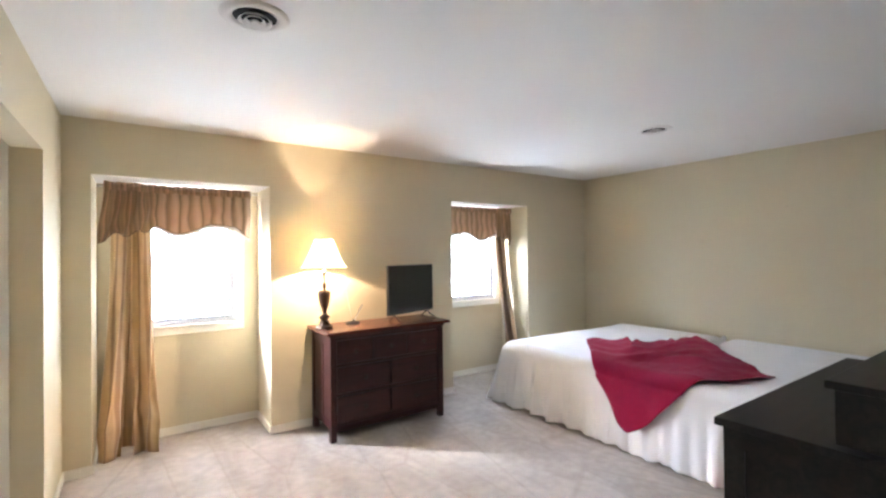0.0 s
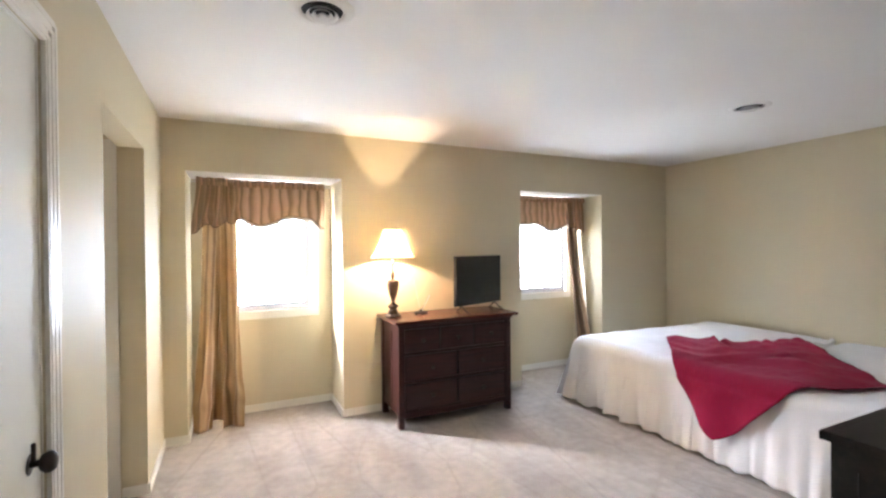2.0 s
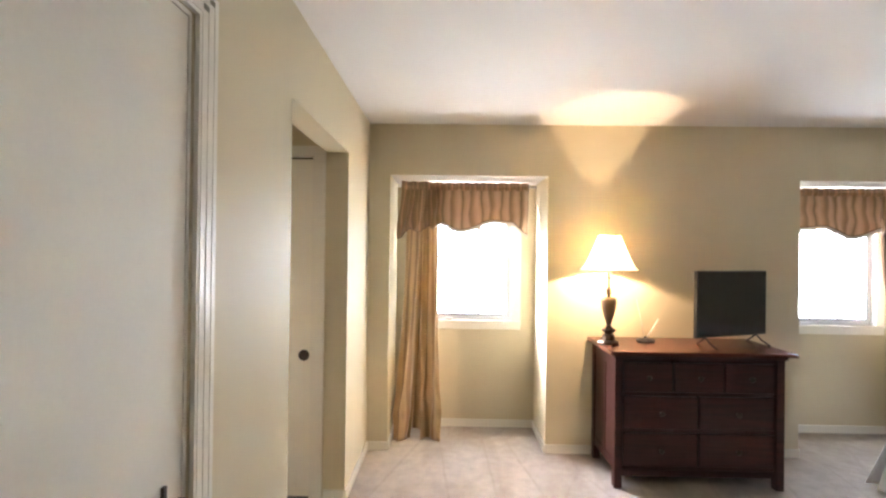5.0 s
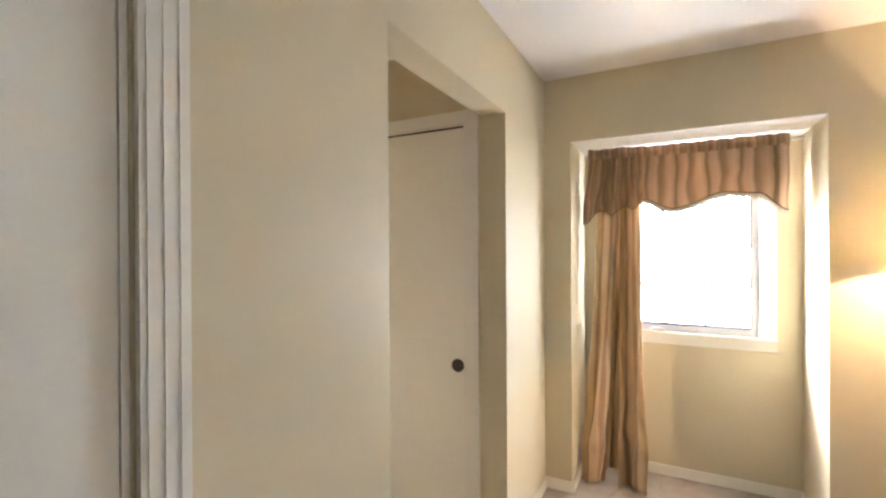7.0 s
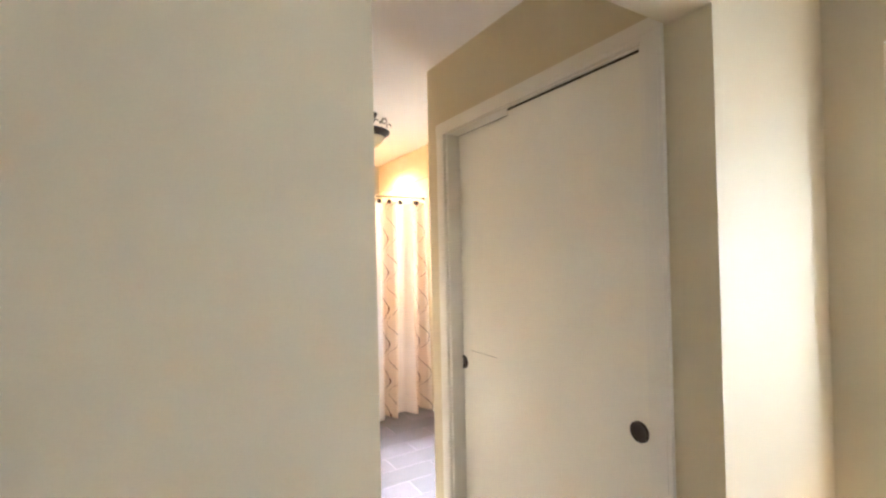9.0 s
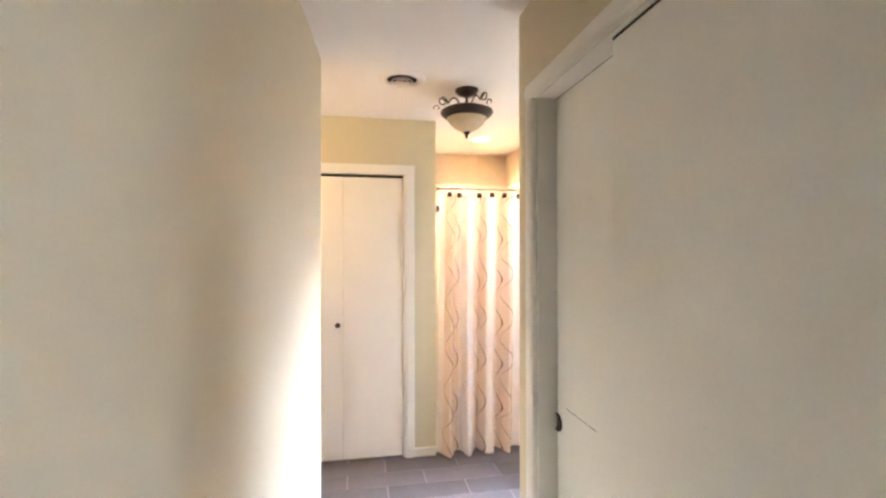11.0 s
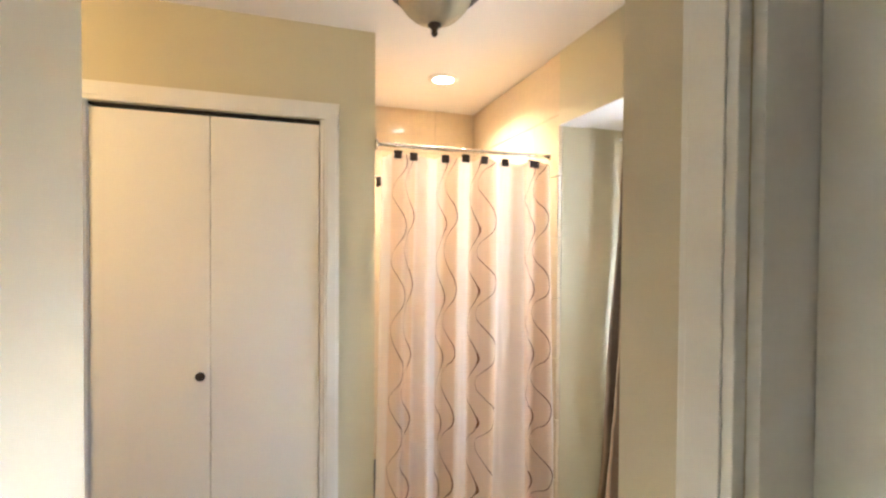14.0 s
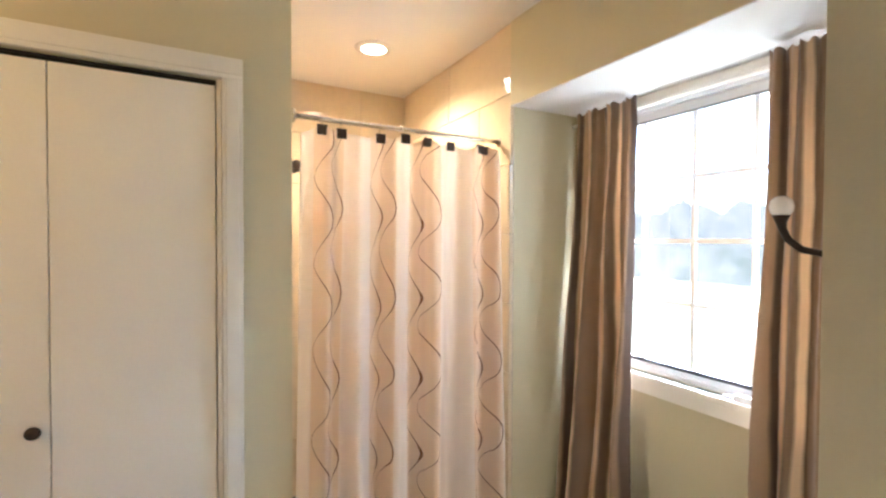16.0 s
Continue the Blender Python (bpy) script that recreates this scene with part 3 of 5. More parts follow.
def bedroom_door():
    d = thing("door_1", (0, D0, 0), "closed flat white bedroom door with dark bronze knob", "door", kind="structure")
    bm = bmesh.new()
    for lo, hi, dep in casing_run(D1 + 0.006, 1):
        box(bm, 0.001, dep, lo, hi, 0, 2.05 + (lo - D1))
    for lo, hi, dep in casing_run(D0 - 0.008, -1):
        box(bm, 0.001, dep, hi, lo, 0, 2.05 + (D0 - hi))
    for lo, hi, dep in casing_run(2.045, 1):
        box(bm, 0.001, dep, D0 - (lo - 2.045) - 0.008, D1 + (lo - 2.045) + 0.008, lo, hi)
    part("casing", bm, M_TRIM, d)
    part("jamb", boxes((-0.128, -0.002, D1 - 0.012, D1 - 0.0005, 0, 2.043), (-0.128, -0.002, D0 + 0.0005, D0 + 0.012, 0, 2.043), (-0.128, -0.002, D0 + 0.012, D1 - 0.012, 2.031, 2.043)), M_TRIM, d)
    slab = part("door_leaf", boxes((-0.044, -0.004, D0 + 0.014, D1 - 0.0135, 0.012, 2.029), bevel=0.002), M_DOOR, d)
    ax = Matrix.Rotation(radians(90), 4, "Y")
    knob = part("door_knob", lathe([(0, 0), (0.009, 0), (0.009, 0.022), (0.020, 0.028), (0.027, 0.038), (0.027, 0.048), (0.020, 0.057), (0, 0.060)], (-0.008, 1.487, 0.928), 28, ax), M_BRONZE, slab, "dark bronze round knob", True)
    part("rosette", lathe([(0, 0), (0.034, 0), (0.034, 0.004), (0.026, 0.009), (0.010, 0.010), (0, 0.010)], (-0.0125, 1.487, 0.928), 28, ax), M_BRONZE, slab, "dark bronze rosette", True)
    part("latch_tab", boxes((0.0, 0.009, 1.478, 1.490, 0.936, 0.982), bevel=0.003), M_BRONZE, slab, "small dark latch tab")
    return d


bedroom_door()


def cup_pull(centre, turn, parent):
    part("finger_pull", lathe([(0.0, 0.0015), (0.020, 0.002), (0.025, 0.006), (0.029, 0.008), (0.033, 0.005), (0.033, 0.0)], centre, 32, turn), M_BRONZE, parent, "round dark bronze finger pull", True)


def sliding_closet():
    c = thing("sliding_closet_doors", ((C0 + C1) / 2, 3.2, 0), "two flat white sliding closet doors with dark round pulls", "closet door")
    w = 0.068
    for x0, x1 in ((C1, C1 + w), (C0 - w, C0)):
        part("casing", boxes((x0, x1, 3.182, 3.199, 0, 2.047), (x0 + 0.012, x1 - 0.012, 3.179, 3.1815, 0, 2.047), bevel=0.002), M_TRIM, c)
    part("head_casing", boxes((C0 - w, C1 + w, 3.182, 3.199, 2.047, 2.108), (C0 - w, C1 + w, 3.179, 3.1815, 2.062, 2.098), bevel=0.002), M_TRIM, c)
    part("jamb", boxes((C0 + 0.0005, C0 + 0.014, 3.1995, 3.33, 0, 2.046), (C1 - 0.014, C1 - 0.0005, 3.1995, 3.33, 0, 2.046)), M_TRIM, c)
    part("track", boxes((C0 + 0.014, C1 - 0.014, 3.2, 3.34, 2.043, 2.0468)), M_TRIM, c)
    # solid near-black strips fill both gaps in place of their shade
    part("gap_shade_strip", boxes((-0.862, C1 - 0.016, 3.2145, 3.246, 2.0342, 2.0428)), M_GAPSHADE_SCUFF, c, "painted shade strip filling the gap above the front door")
    part("gap_shade_strip", boxes((C0 + 0.0155, -0.80, 3.2725, 3.304, 2.0412, 2.0428)), M_GAPSHADE_SCUFF, c, "painted shade strip filling the gap above the rear door")
    a = part("front_door", boxes((-0.862, C1 - 0.016, 3.214, 3.246, 0.012, 2.034), bevel=0.0025), M_DOOR, c)
    b = part("rear_door", boxes((C0 + 0.0155, -0.80, 3.272, 3.304, 0.012, 2.041), bevel=0.0025), M_DOOR, c)
    t = Matrix.Rotation(radians(90), 4, "X")
    cup_pull((-0.259, 3.2142, 0.857), t, a)
    cup_pull((-1.325, 3.2722, 0.861), t, b)
    part("scuff_mark", boxes((-1.262, -1.05, 3.2712, 3.2718, 0.931, 0.9325)), M_GAPSHADE_SCUFF, b, "thin dark scratch line")
    structure("closet_back", boxes((-1.42, -0.13, 3.80, 3.88, 0, H)), M_WALL, "closet back wall")


sliding_closet()


def folding_closet():
    c = thing("bifold_closet_doors", (-3.03, (F0 + F1) / 2, 0), "white flat bifold closet doors with a dark knob", "closet door")
    w = 0.064
    for y0, y1 in ((F0 - w, F0), (F1, F1 + w)):
        part("casing", boxes((-3.029, -3.012, y0, y1, 0, 2.035), (-3.0115, -3.009, y0 + 0.012, y1 - 0.012, 0, 2.035), bevel=0.002), M_TRIM, c)
    part("head_casing", boxes((-3.029, -3.012, F0 - w, F1 + w, 2.035, 2.104), (-3.0115, -3.009, F0 - w, F1 + w, 2.05, 2.09), bevel=0.002), M_TRIM, c)
    part("jamb", boxes((-3.138, -3.0295, F0 + 0.0005, F0 + 0.014, 0, 2.034), (-3.138, -3.0295, F1 - 0.014, F1 - 0.0005, 0, 2.034)), M_TRIM, c)
    # shade below the header is put into the track's colour
    part("track", boxes((-3.12, -3.05, F0 + 0.014, F1 - 0.014, 2.026, 2.034)), M_GAPSHADE_SCUFF, c, "top track with its shade painted near-black")
    mid = 2.4385
    p1 = part("door_panel", boxes((-3.072, -3.04, F0 + 0.018, mid - 0.0015, 0.012, 2.014), bevel=0.0025), M_DOOR, c)
    part("door_panel", boxes((-3.072, -3.04, mid + 0.0015, F1 - 0.018, 0.012, 2.014), bevel=0.0025), M_DOOR, c)
    part("knob", lathe([(0, 0), (0.008, 0), (0.007, 0.012), (0.015, 0.018), (0.019, 0.026), (0.015, 0.034), (0, 0.037)], (-3.0398, 2.405, 0.966), 24, Matrix.Rotation(radians(90), 4, "Y")), M_BRONZE, p1, "small dark bronze knob", True)


folding_closet()


# ---- window dressing ----
def drape(name, x0t, x1t, x0b, x1b, yt, yb, zt, zb, folds, label, parent=None, pull=0.0, seed=0, mat=None, amps=(0.018, 0.042), ruffle=0.0, crease=0.0):
    """Hanging pleated curtain, narrow or spread at head and hem."""
    rng = random.Random(seed)
    ph = [rng.uniform(0, 6.28) for _ in range(8)]

    def f(u, v):
        z = lerp(zt, zb, v)
        s = v ** 1.4
        wob = 0.25 / folds * math.sin(6.28 * u * folds * 0.5 + ph[0]) * (0.3 + s)
        uu = u + wob * 0.12
        x = lerp(lerp(x0t, x1t, uu), lerp(x0b, x1b, uu), s) + pull * math.sin(math.pi * min(1, v * 1.1)) * (u - 0.5)
        amp = lerp(*amps, min(1, v * 1.5))
        y = lerp(yt, yb, s) + amp * math.sin(2 * math.pi * folds * u + ph[1] + 0.6 * math.sin(3 * v + ph[2]))
        y += 0.005 * math.sin(2 * math.pi * (folds * 2.3) * u + ph[3]) * (1 - 0.5 * v)
        x += 0.010 * math.sin(9 * v + 12 * u + ph[4]) * v
        y += 0.006 * math.sin(11 * v + 5 * u + ph[5]) * min(1, 4 * v)
        if ruffle:
            y += 0.042 * max(0, 1 - u / 0.07 if x0t < -2.5 else 1 - (1 - u) / 0.07)
        if crease:
            # the hem band has slumped outward in a sharp fold
            k = zb + crease + 0.05 * math.sin(4 * u + ph[6])
            y -= 0.030 * max(0, 1 - abs(z - k) / 0.10) - 0.012 * math.exp(-((z - k + 0.07) / 0.03) ** 2)
            x += 0.012 * max(0, 1 - abs(z - k) / 0.16) * (1 if u > 0.5 else -1)
        y += 0.004 * noise.noise(Vector((u * 5, z * 9, seed))) + 0.003 * noise.noise(Vector((u * 14, z * 22, seed)))
        g = ruffle * max(0, 1 - v * 18)
        y -= 0.5 * g * (1 + math.sin(2 * math.pi * folds * 3.7 * u + ph[6]))
        return (x, y, z + 0.6 * g * math.sin(2 * math.pi * folds * 2.9 * u + ph[7]))

    length = abs(x1t - x0t) * 2.6
    bm = sheet(f, 90, 60, lambda u, v: (u * length, v * (zt - zb)), 0.002)
    ob = part(name, bm, mat or M_CURTAIN, parent, label, True)
    return ob


def rod_at(name, x0, x1, y, z, r, parent=None, mat=None):
    return part(name, tube([(lerp(x0, x1, i / 6), y, z) for i in range(7)], r, 10), mat or M_TRIM, parent, "", True)


def valance(x_tail, x_edge, x_end, y, top, side, label):
    """Scalloped valance gathered on a rod, with a ruffled tail at the curtain's side."""
    v = thing("window_valance", ((x_tail + x_end) / 2, y, top), label, "valance")
    rod_at("rod", x_tail + 0.0, x_end + side * 0.0, y + 0.012, top - 0.032, 0.009, v)
    bottom = [(0.0, 0.31), (0.26, 0.378), (0.60, 0.298), (0.80, 0.312), (1.0, 0.405)]
    rnd_ = random.Random(int(x_tail * 100))
    q = [rnd_.uniform(0, 6.28) for _ in range(8)]

    def gather(u, k):
        """Uneven gathers, u in metres along the rod."""
        return (math.sin(u * 61 * k + 2.2 * math.sin(u * 9 + q[0]) + q[1]) + 0.6 * math.sin(u * 113 * k + 2.6 * math.sin(u * 13 + q[2]) + q[3])
                + 0.4 * math.sin(u * 29 * k + q[4])) / 2

    width = abs(x_end - x_edge)

    def f(u, w):
        x = lerp(x_edge, x_end, u)
        drop = curve_at(bottom, u)
        s = u * width
        yy = y - 0.024 - 0.011 * gather(s, 0.9) * max(0.3, 1 - 1.1 * w) - 0.010 * math.sin(s * 15 + q[5]) * w - 0.018 * math.sin(math.pi * u) * w
        yy -= 0.005 * math.sin(9 * w + 14 * s + q[6])
        if u > 0.93:
            yy += (u - 0.93) / 0.07 * 0.05
        return (x + 0.006 * math.sin(6 * w + 25 * s) * w, yy, top - 0.05 - (drop - 0.05) * w)

    part("swag", sheet(f, 120, 26, lambda u, w: (u * width * 1.2, w * 0.35), 0.0025), M_VAL, v, "sheer salmon striped swag", True)
    part("cord_edge", tube([Vector(f(i / 60, 1.0)) for i in range(61)], 0.0045, 6), M_PIPING, v, "dark corded lower edge", True)
    tail = [(0.0, 0.455), (0.13, 0.44), (0.32, 0.375), (0.52, 0.405), (0.72, 0.35), (0.86, 0.372), (1.0, 0.322)]
    tw = abs(x_edge - x_tail)

    def g(u, w):
        x = lerp(x_tail, x_edge + 0.03 * (1 if x_edge > x_tail else -1), u)
        drop = curve_at(tail, u)
        yy = y - 0.062 - 0.030 * math.sin(u * 17 + 0.8 * w + q[7]) * (0.35 + 0.65 * w) - 0.016 * gather(u * tw, 0.9) * (1 - 0.5 * w)
        x += (x_tail - x_edge) * 0.16 * w * (1 - u) + 0.008 * math.sin(7 * w + 20 * u) * w
        return (x, yy + (1 - u) * 0.02, top - 0.05 - (drop - 0.05) * w)

    part("tail", sheet(g, 80, 26, lambda u, w: (u * tw * 2.0, w * 0.4), 0.0025), M_VTAIL, v, "olive brown ruffled tail", True)
    part("tail_edge", tube([Vector(g(i / 60, 1.0)) for i in range(61)], 0.004, 6), M_PIPING, v, "dark corded lower edge", True)

    def h(u, w):
        x = lerp(x_tail, x_end, u)
        s = u * abs(x_end - x_tail)
        front = lerp(0.052, 0.010, min(1, max(0, (s - tw * 0.85) / 0.06)))
        yy = y - 0.020 - front - 0.010 * math.sin(math.pi * min(1, max(0, (w - 0.25) / 0.6))) - 0.007 * gather(s, 1.6)
        if u > 0.95:
            yy += (u - 0.95) / 0.05 * 0.045
        return (x, yy, top + 0.004 + 0.006 * gather(s, 1.3) * (1 - w) - 0.064 * w)

    part("header", sheet(h, 150, 10, lambda u, w: (u * abs(x_end - x_tail) * 1.4, w * 0.08), 0.003), M_VTAIL, v, "olive brown gathered rod pocket", True)
    part("lace", sheet(lambda u, w: Vector(f(u, 1.0)) + Vector((0, 0.004, -w * (0.020 + 0.008 * math.sin(u * 95) ** 2))), 160, 3, None, 0.002), M_FRINGE, v, "pale lace edging", True)
    rng = random.Random(5)
    bm = bmesh.new()
    for i in range(110):
        p = Vector(f((i + rng.random() * 0.6) / 110, 1.0))
        ln = rng.uniform(0.02, 0.042)
        dx = rng.uniform(-0.006, 0.006)
        vs = [bm.verts.new(q) for q in (p + Vector((-0.0025, 0, 0)), p + Vector((0.0025, 0, 0)), p + Vector((dx + 0.004, 0.002, -ln)), p + Vector((dx - 0.004, 0.002, -ln)))]
        vs2 = [bm.verts.new(q.co + Vector((0, 0.003, 0))) for q in vs]
        bm.faces.new(vs)
        bm.faces.new(vs2[::-1])
        for a in range(4):
            bm.faces.new((vs[a], vs2[a], vs2[(a + 1) % 4], vs[(a + 1) % 4]))
    tagged(part("fringe", bm, M_FRINGE, v, "pale beaded fringe"), kind="stuff")
    return v


def curtain_set():
    c1 = thing("curtain", (0.36, 4.15, 0), "gold and brown striped floor-length curtain gathered to one side", "curtain", "bedroom curtains")
    drape("panel", 0.262, 0.385, 0.172, 0.318, 4.235, 4.06, 2.0, 0.006, 0.85, "", c1, 0.0, 3, None, (0.020, 0.040), crease=0.19)
    drape("panel", 0.335, 0.44, 0.29, 0.41, 4.29, 4.27, 2.0, 0.008, 1.2, "", c1, 0.0, 5, None, (0.010, 0.02))
    drape("panel", 0.385, 0.508, 0.385, 0.55, 4.245, 4.08, 2.0, 0.004, 0.9, "", c1, 0.0, 8, None, (0.020, 0.036), crease=0.27)
    rod_at("rod", 0.165, 1.327, 4.285, 2.03, 0.008, c1)
    c2 = thing("curtain", (4.2, 4.15, 0), "brown striped floor-length curtain gathered to one side", "curtain", "bedroom curtains")
    drape("panel", 4.075, 4.17, 4.16, 4.255, 4.24, 4.06, 1.985, 0.006, 1.2, "", c2, 0.0, 11, M_TAUPE, (0.018, 0.035))
    drape("panel", 4.15, 4.27, 4.225, 4.312, 4.25, 4.0, 1.985, 0.004, 1.3, "", c2, 0.0, 15, M_TAUPE, (0.018, 0.035))
    rod_at("rod", 3.2, 4.31, 4.285, 2.012, 0.008, c2)
    valance(0.215, 0.50, 1.25, 4.21, 2.045, 1, "scalloped brown striped valance with corded edge and fringe")
    valance(4.29, 4.06, 3.26, 4.21, 2.028, -1, "scalloped brown striped valance with corded edge and fringe")
    c3 = thing("curtain", (-2.72, 4.2, 0), "taupe striped floor-length curtain on white rod", "curtain", "bathroom curtains")
    drape("panel", -2.872, -2.555, -2.92, -2.51, 4.305, 4.20, 2.066, 0.01, 3.4, "", c3, 0.0, 21, M_TAUPE, (0.011, 0.036), 0.011)
    c4 = thing("curtain", (-1.97, 4.2, 0), "tan striped floor-length curtain on white rod", "curtain", "bathroom curtains")
    drape("panel", -2.09, -1.85, -2.13, -1.845, 4.305, 4.27, 2.066, 0.01, 3.1, "", c4, 0.0, 27, M_TAUPE, (0.011, 0.030), 0.011)
    r = thing("curtain_rod", (-2.378, 4.318, 2.03), "slim white curtain rod in window alcove", "curtain rod")
    rod_at("bar", -2.925, -1.83, 4.338, 2.035, 0.007, r)
    for x in (-2.8, -1.95):
        part("bracket", boxes((x - 0.008, x + 0.008, 4.345, B - 0.001, 2.028, 2.045)), M_TRIM, r)


curtain_set()


# ---- bedroom furniture ----
def dresser():
    x0, x1, y0, y1 = 1.668, 2.735, 3.40, 3.862
    d = thing("dresser", ((x0 + x1) / 2, (y0 + y1) / 2, 0), "dark mahogany seven-drawer dresser against cream wall", "dresser")
    top = part("top", boxes((x0 - 0.035, x1 + 0.065, y0 - 0.03, y1 + 0.015, 0.846, 0.872), bevel=0.006), M_DTOP, d, "polished reddish wooden top")
    part("cove", boxes((x0 - 0.012, x1 + 0.012, y0 - 0.012, y1, 0.826, 0.846), bevel=0.004), M_DRESSER, d)
    for x in (x0, x1 - 0.05):
        for y in (y0, y1 - 0.05):
            part("leg", boxes((x, x + 0.05, y, y + 0.05, 0, 0.826), bevel=0.003), M_DRESSER, d)
    for x in (x0 + 0.008, x1 - 0.022):
        s = part("side_panel", boxes((x + 0.004, x + 0.010, y0 + 0.05, y1 - 0.05, 0.16, 0.76)), M_DRESSER, d)
        for za, zb in ((0.76, 0.826), (0.10, 0.16)):
            part("rail", boxes((x, x + 0.014, y0 + 0.05, y1 - 0.05, za, zb), bevel=0.002), M_DRESSER, s)
        part("stile", boxes((x, x + 0.014, (y0 + y1) / 2 - 0.03, (y0 + y1) / 2 + 0.03, 0.16, 0.76), bevel=0.002), M_DRESSER, s)
    part("back", boxes((x0 + 0.05, x1 - 0.05, y1 - 0.02, y1 - 0.01, 0.1, 0.826)), M_DRESSER, d)
    a, b = x0 + 0.05, x1 - 0.05
    part("face_frame", boxes((a, b, y0 + 0.02, y0 + 0.04, 0.802, 0.826), (a, b, y0 + 0.02, y0 + 0.04, 0.588, 0.606), (a, b, y0 + 0.02, y0 + 0.04, 0.352, 0.372),
                             (a, b, y0 + 0.02, y0 + 0.04, 0.118, 0.136)), M_DRESSER, d)
    ap = part("apron", boxes((a, b, y0 + 0.008, y0 + 0.028, 0.075, 0.118), bevel=0.003), M_DRESSER, d)
    # near-black sheet painted as the shade between the drawers
    part("inside", boxes((a, b, y0 + 0.045, y0 + 0.05, 0.118, 0.82)), M_GAPSHADE_SCUFF, d)
    rows = (((0.606, 0.802), 3), ((0.372, 0.588), 2), ((0.136, 0.352), 2))
    for (z0, z1), n in rows:
        for i in range(n):
            u0, u1 = lerp(a, b, i / n), lerp(a, b, (i + 1) / n)
            dr = part("drawer", boxes((u0 + 0.008, u1 - 0.008, y0 + 0.008, y0 + 0.032, z0 + 0.006, z1 - 0.006), bevel=0.004), M_DRESSER, d)
            part("knob", lathe([(0, 0), (0.007, 0), (0.006, 0.012), (0.014, 0.018), (0.017, 0.024), (0.013, 0.030), (0, 0.032)],
                               ((u0 + u1) / 2, y0 + 0.008, (z0 + z1) / 2), 18, Matrix.Rotation(radians(90), 4, "X")), M_BRONZE, dr, "", True)
    return d


dresser()


def table_lamp(x, y, z):
    l = thing("table_lamp", (x, y, z), "bronze urn table lamp with lit cream bell shade", "lamp")
    c = (x, y, z)
    part("base", lathe([(0, 0), (0.072, 0), (0.074, 0.012), (0.066, 0.022), (0.058, 0.026), (0.046, 0.03), (0.042, 0.045), (0.043, 0.06), (0.032, 0.066), (0, 0.068)], c, 8), M_URN, l)
    part("foot", lathe([(0, 0.066), (0.026, 0.066), (0.03, 0.076), (0.044, 0.088), (0.046, 0.098), (0.036, 0.108), (0.02, 0.118), (0.016, 0.13), (0, 0.131)], c, 32), M_URN, l, "", True)
    part("urn", lathe([(0, 0.13), (0.016, 0.13), (0.02, 0.15), (0.034, 0.19), (0.045, 0.235), (0.05, 0.275), (0.05, 0.30), (0.046, 0.312), (0.03, 0.318), (0, 0.32)], c, 40), M_URN, l, "bronze fluted urn body", True)
    part("neck", lathe([(0, 0.318), (0.012, 0.32), (0.012, 0.335), (0.020, 0.343), (0.014, 0.352), (0.020, 0.362), (0.016, 0.378), (0.009, 0.386), (0.008, 0.44), (0, 0.441)], c, 24), M_URN, l, "", True)
    part("socket", lathe([(0, 0.44), (0.016, 0.44), (0.018, 0.455), (0.018, 0.50), (0, 0.501)], c, 20), M_CHROME, l, "", True)
    # shade: bell profile, thin cloth, open above and below
    prof = []
    for i in range(15):
        w = i / 14
        prof.append((lerp(0.190, 0.074, w ** 0.72), lerp(0.503, 0.742, w)))
    inner = [(r - 0.002, h) for r, h in prof[::-1]]
    shade = part("shade", lathe(prof + inner + [prof[0]], c, 64), M_SHADE, l, "cream cloth bell shade, glowing", True)
    for r, h in ((0.191, 0.503), (0.075, 0.742)):
        part("piping", tube([(x + r * math.cos(a), y + r * math.sin(a), z + h) for a in [2 * math.pi * k / 48 for k in range(49)]], 0.003, 6), M_PIPING, shade, "thin brown piping", True)
    part("harp", tube([(x + 0.045 * math.sin(a), y, z + 0.50 + 0.21 * (a / math.pi) if a < 1.57 else z + 0.605 + 0.13 * math.sin((a - 1.57))) for a in [0.2, 0.6, 1.0, 1.4]], 0.002, 6), M_CHROME, l, "", True)
    bulb = part("bulb", lathe([(0, 0.53), (0.014, 0.535), (0.018, 0.55), (0.028, 0.5705), (0.029, 0.574), (0.014, 0.576), (0, 0.5765)], c, 20), M_BULB, l, "lit warm bulb", True)
    bulb.visible_shadow = False
    return l


table_lamp(1.70, 3.62, 0.872)


def television():
    t = thing("television", (2.55, 3.65, 0.872), "small black flat-screen television standing on dresser", "television")
    m = Matrix.Translation((2.558, 3.665, 0)) @ Matrix.Rotation(radians(19.5), 4, "Z")

    def put(name, bm, mat, label="", smooth=False):
        bmesh.ops.transform(bm, matrix=m, verts=bm.verts)
        return part(name, bm, mat, t, label, smooth)

    w = 0.320
    put("cabinet", boxes((-w, w, -0.012, 0.018, 0.929, 1.379), (-0.22, 0.22, 0.018, 0.05, 0.95, 1.2), bevel=0.004), M_TVB)
    put("screen", boxes((-w + 0.008, w - 0.008, -0.0145, -0.0125, 0.944, 1.371)), M_SCREEN, "dark glossy switched-off screen")
    for sx in (-0.235, 0.235):
        put("foot", tube([(sx, 0.0, 0.931), (sx - 0.02, -0.06, 0.898), (sx - 0.035, -0.115, 0.880), (sx - 0.04, -0.13, 0.8785)], 0.0065, 8), M_TVB, "", True)
        put("foot", tube([(sx, 0.0, 0.931), (sx + 0.012, 0.04, 0.898), (sx + 0.02, 0.072, 0.880), (sx + 0.024, 0.082, 0.8785)], 0.0065, 8), M_TVB, "", True)


television()


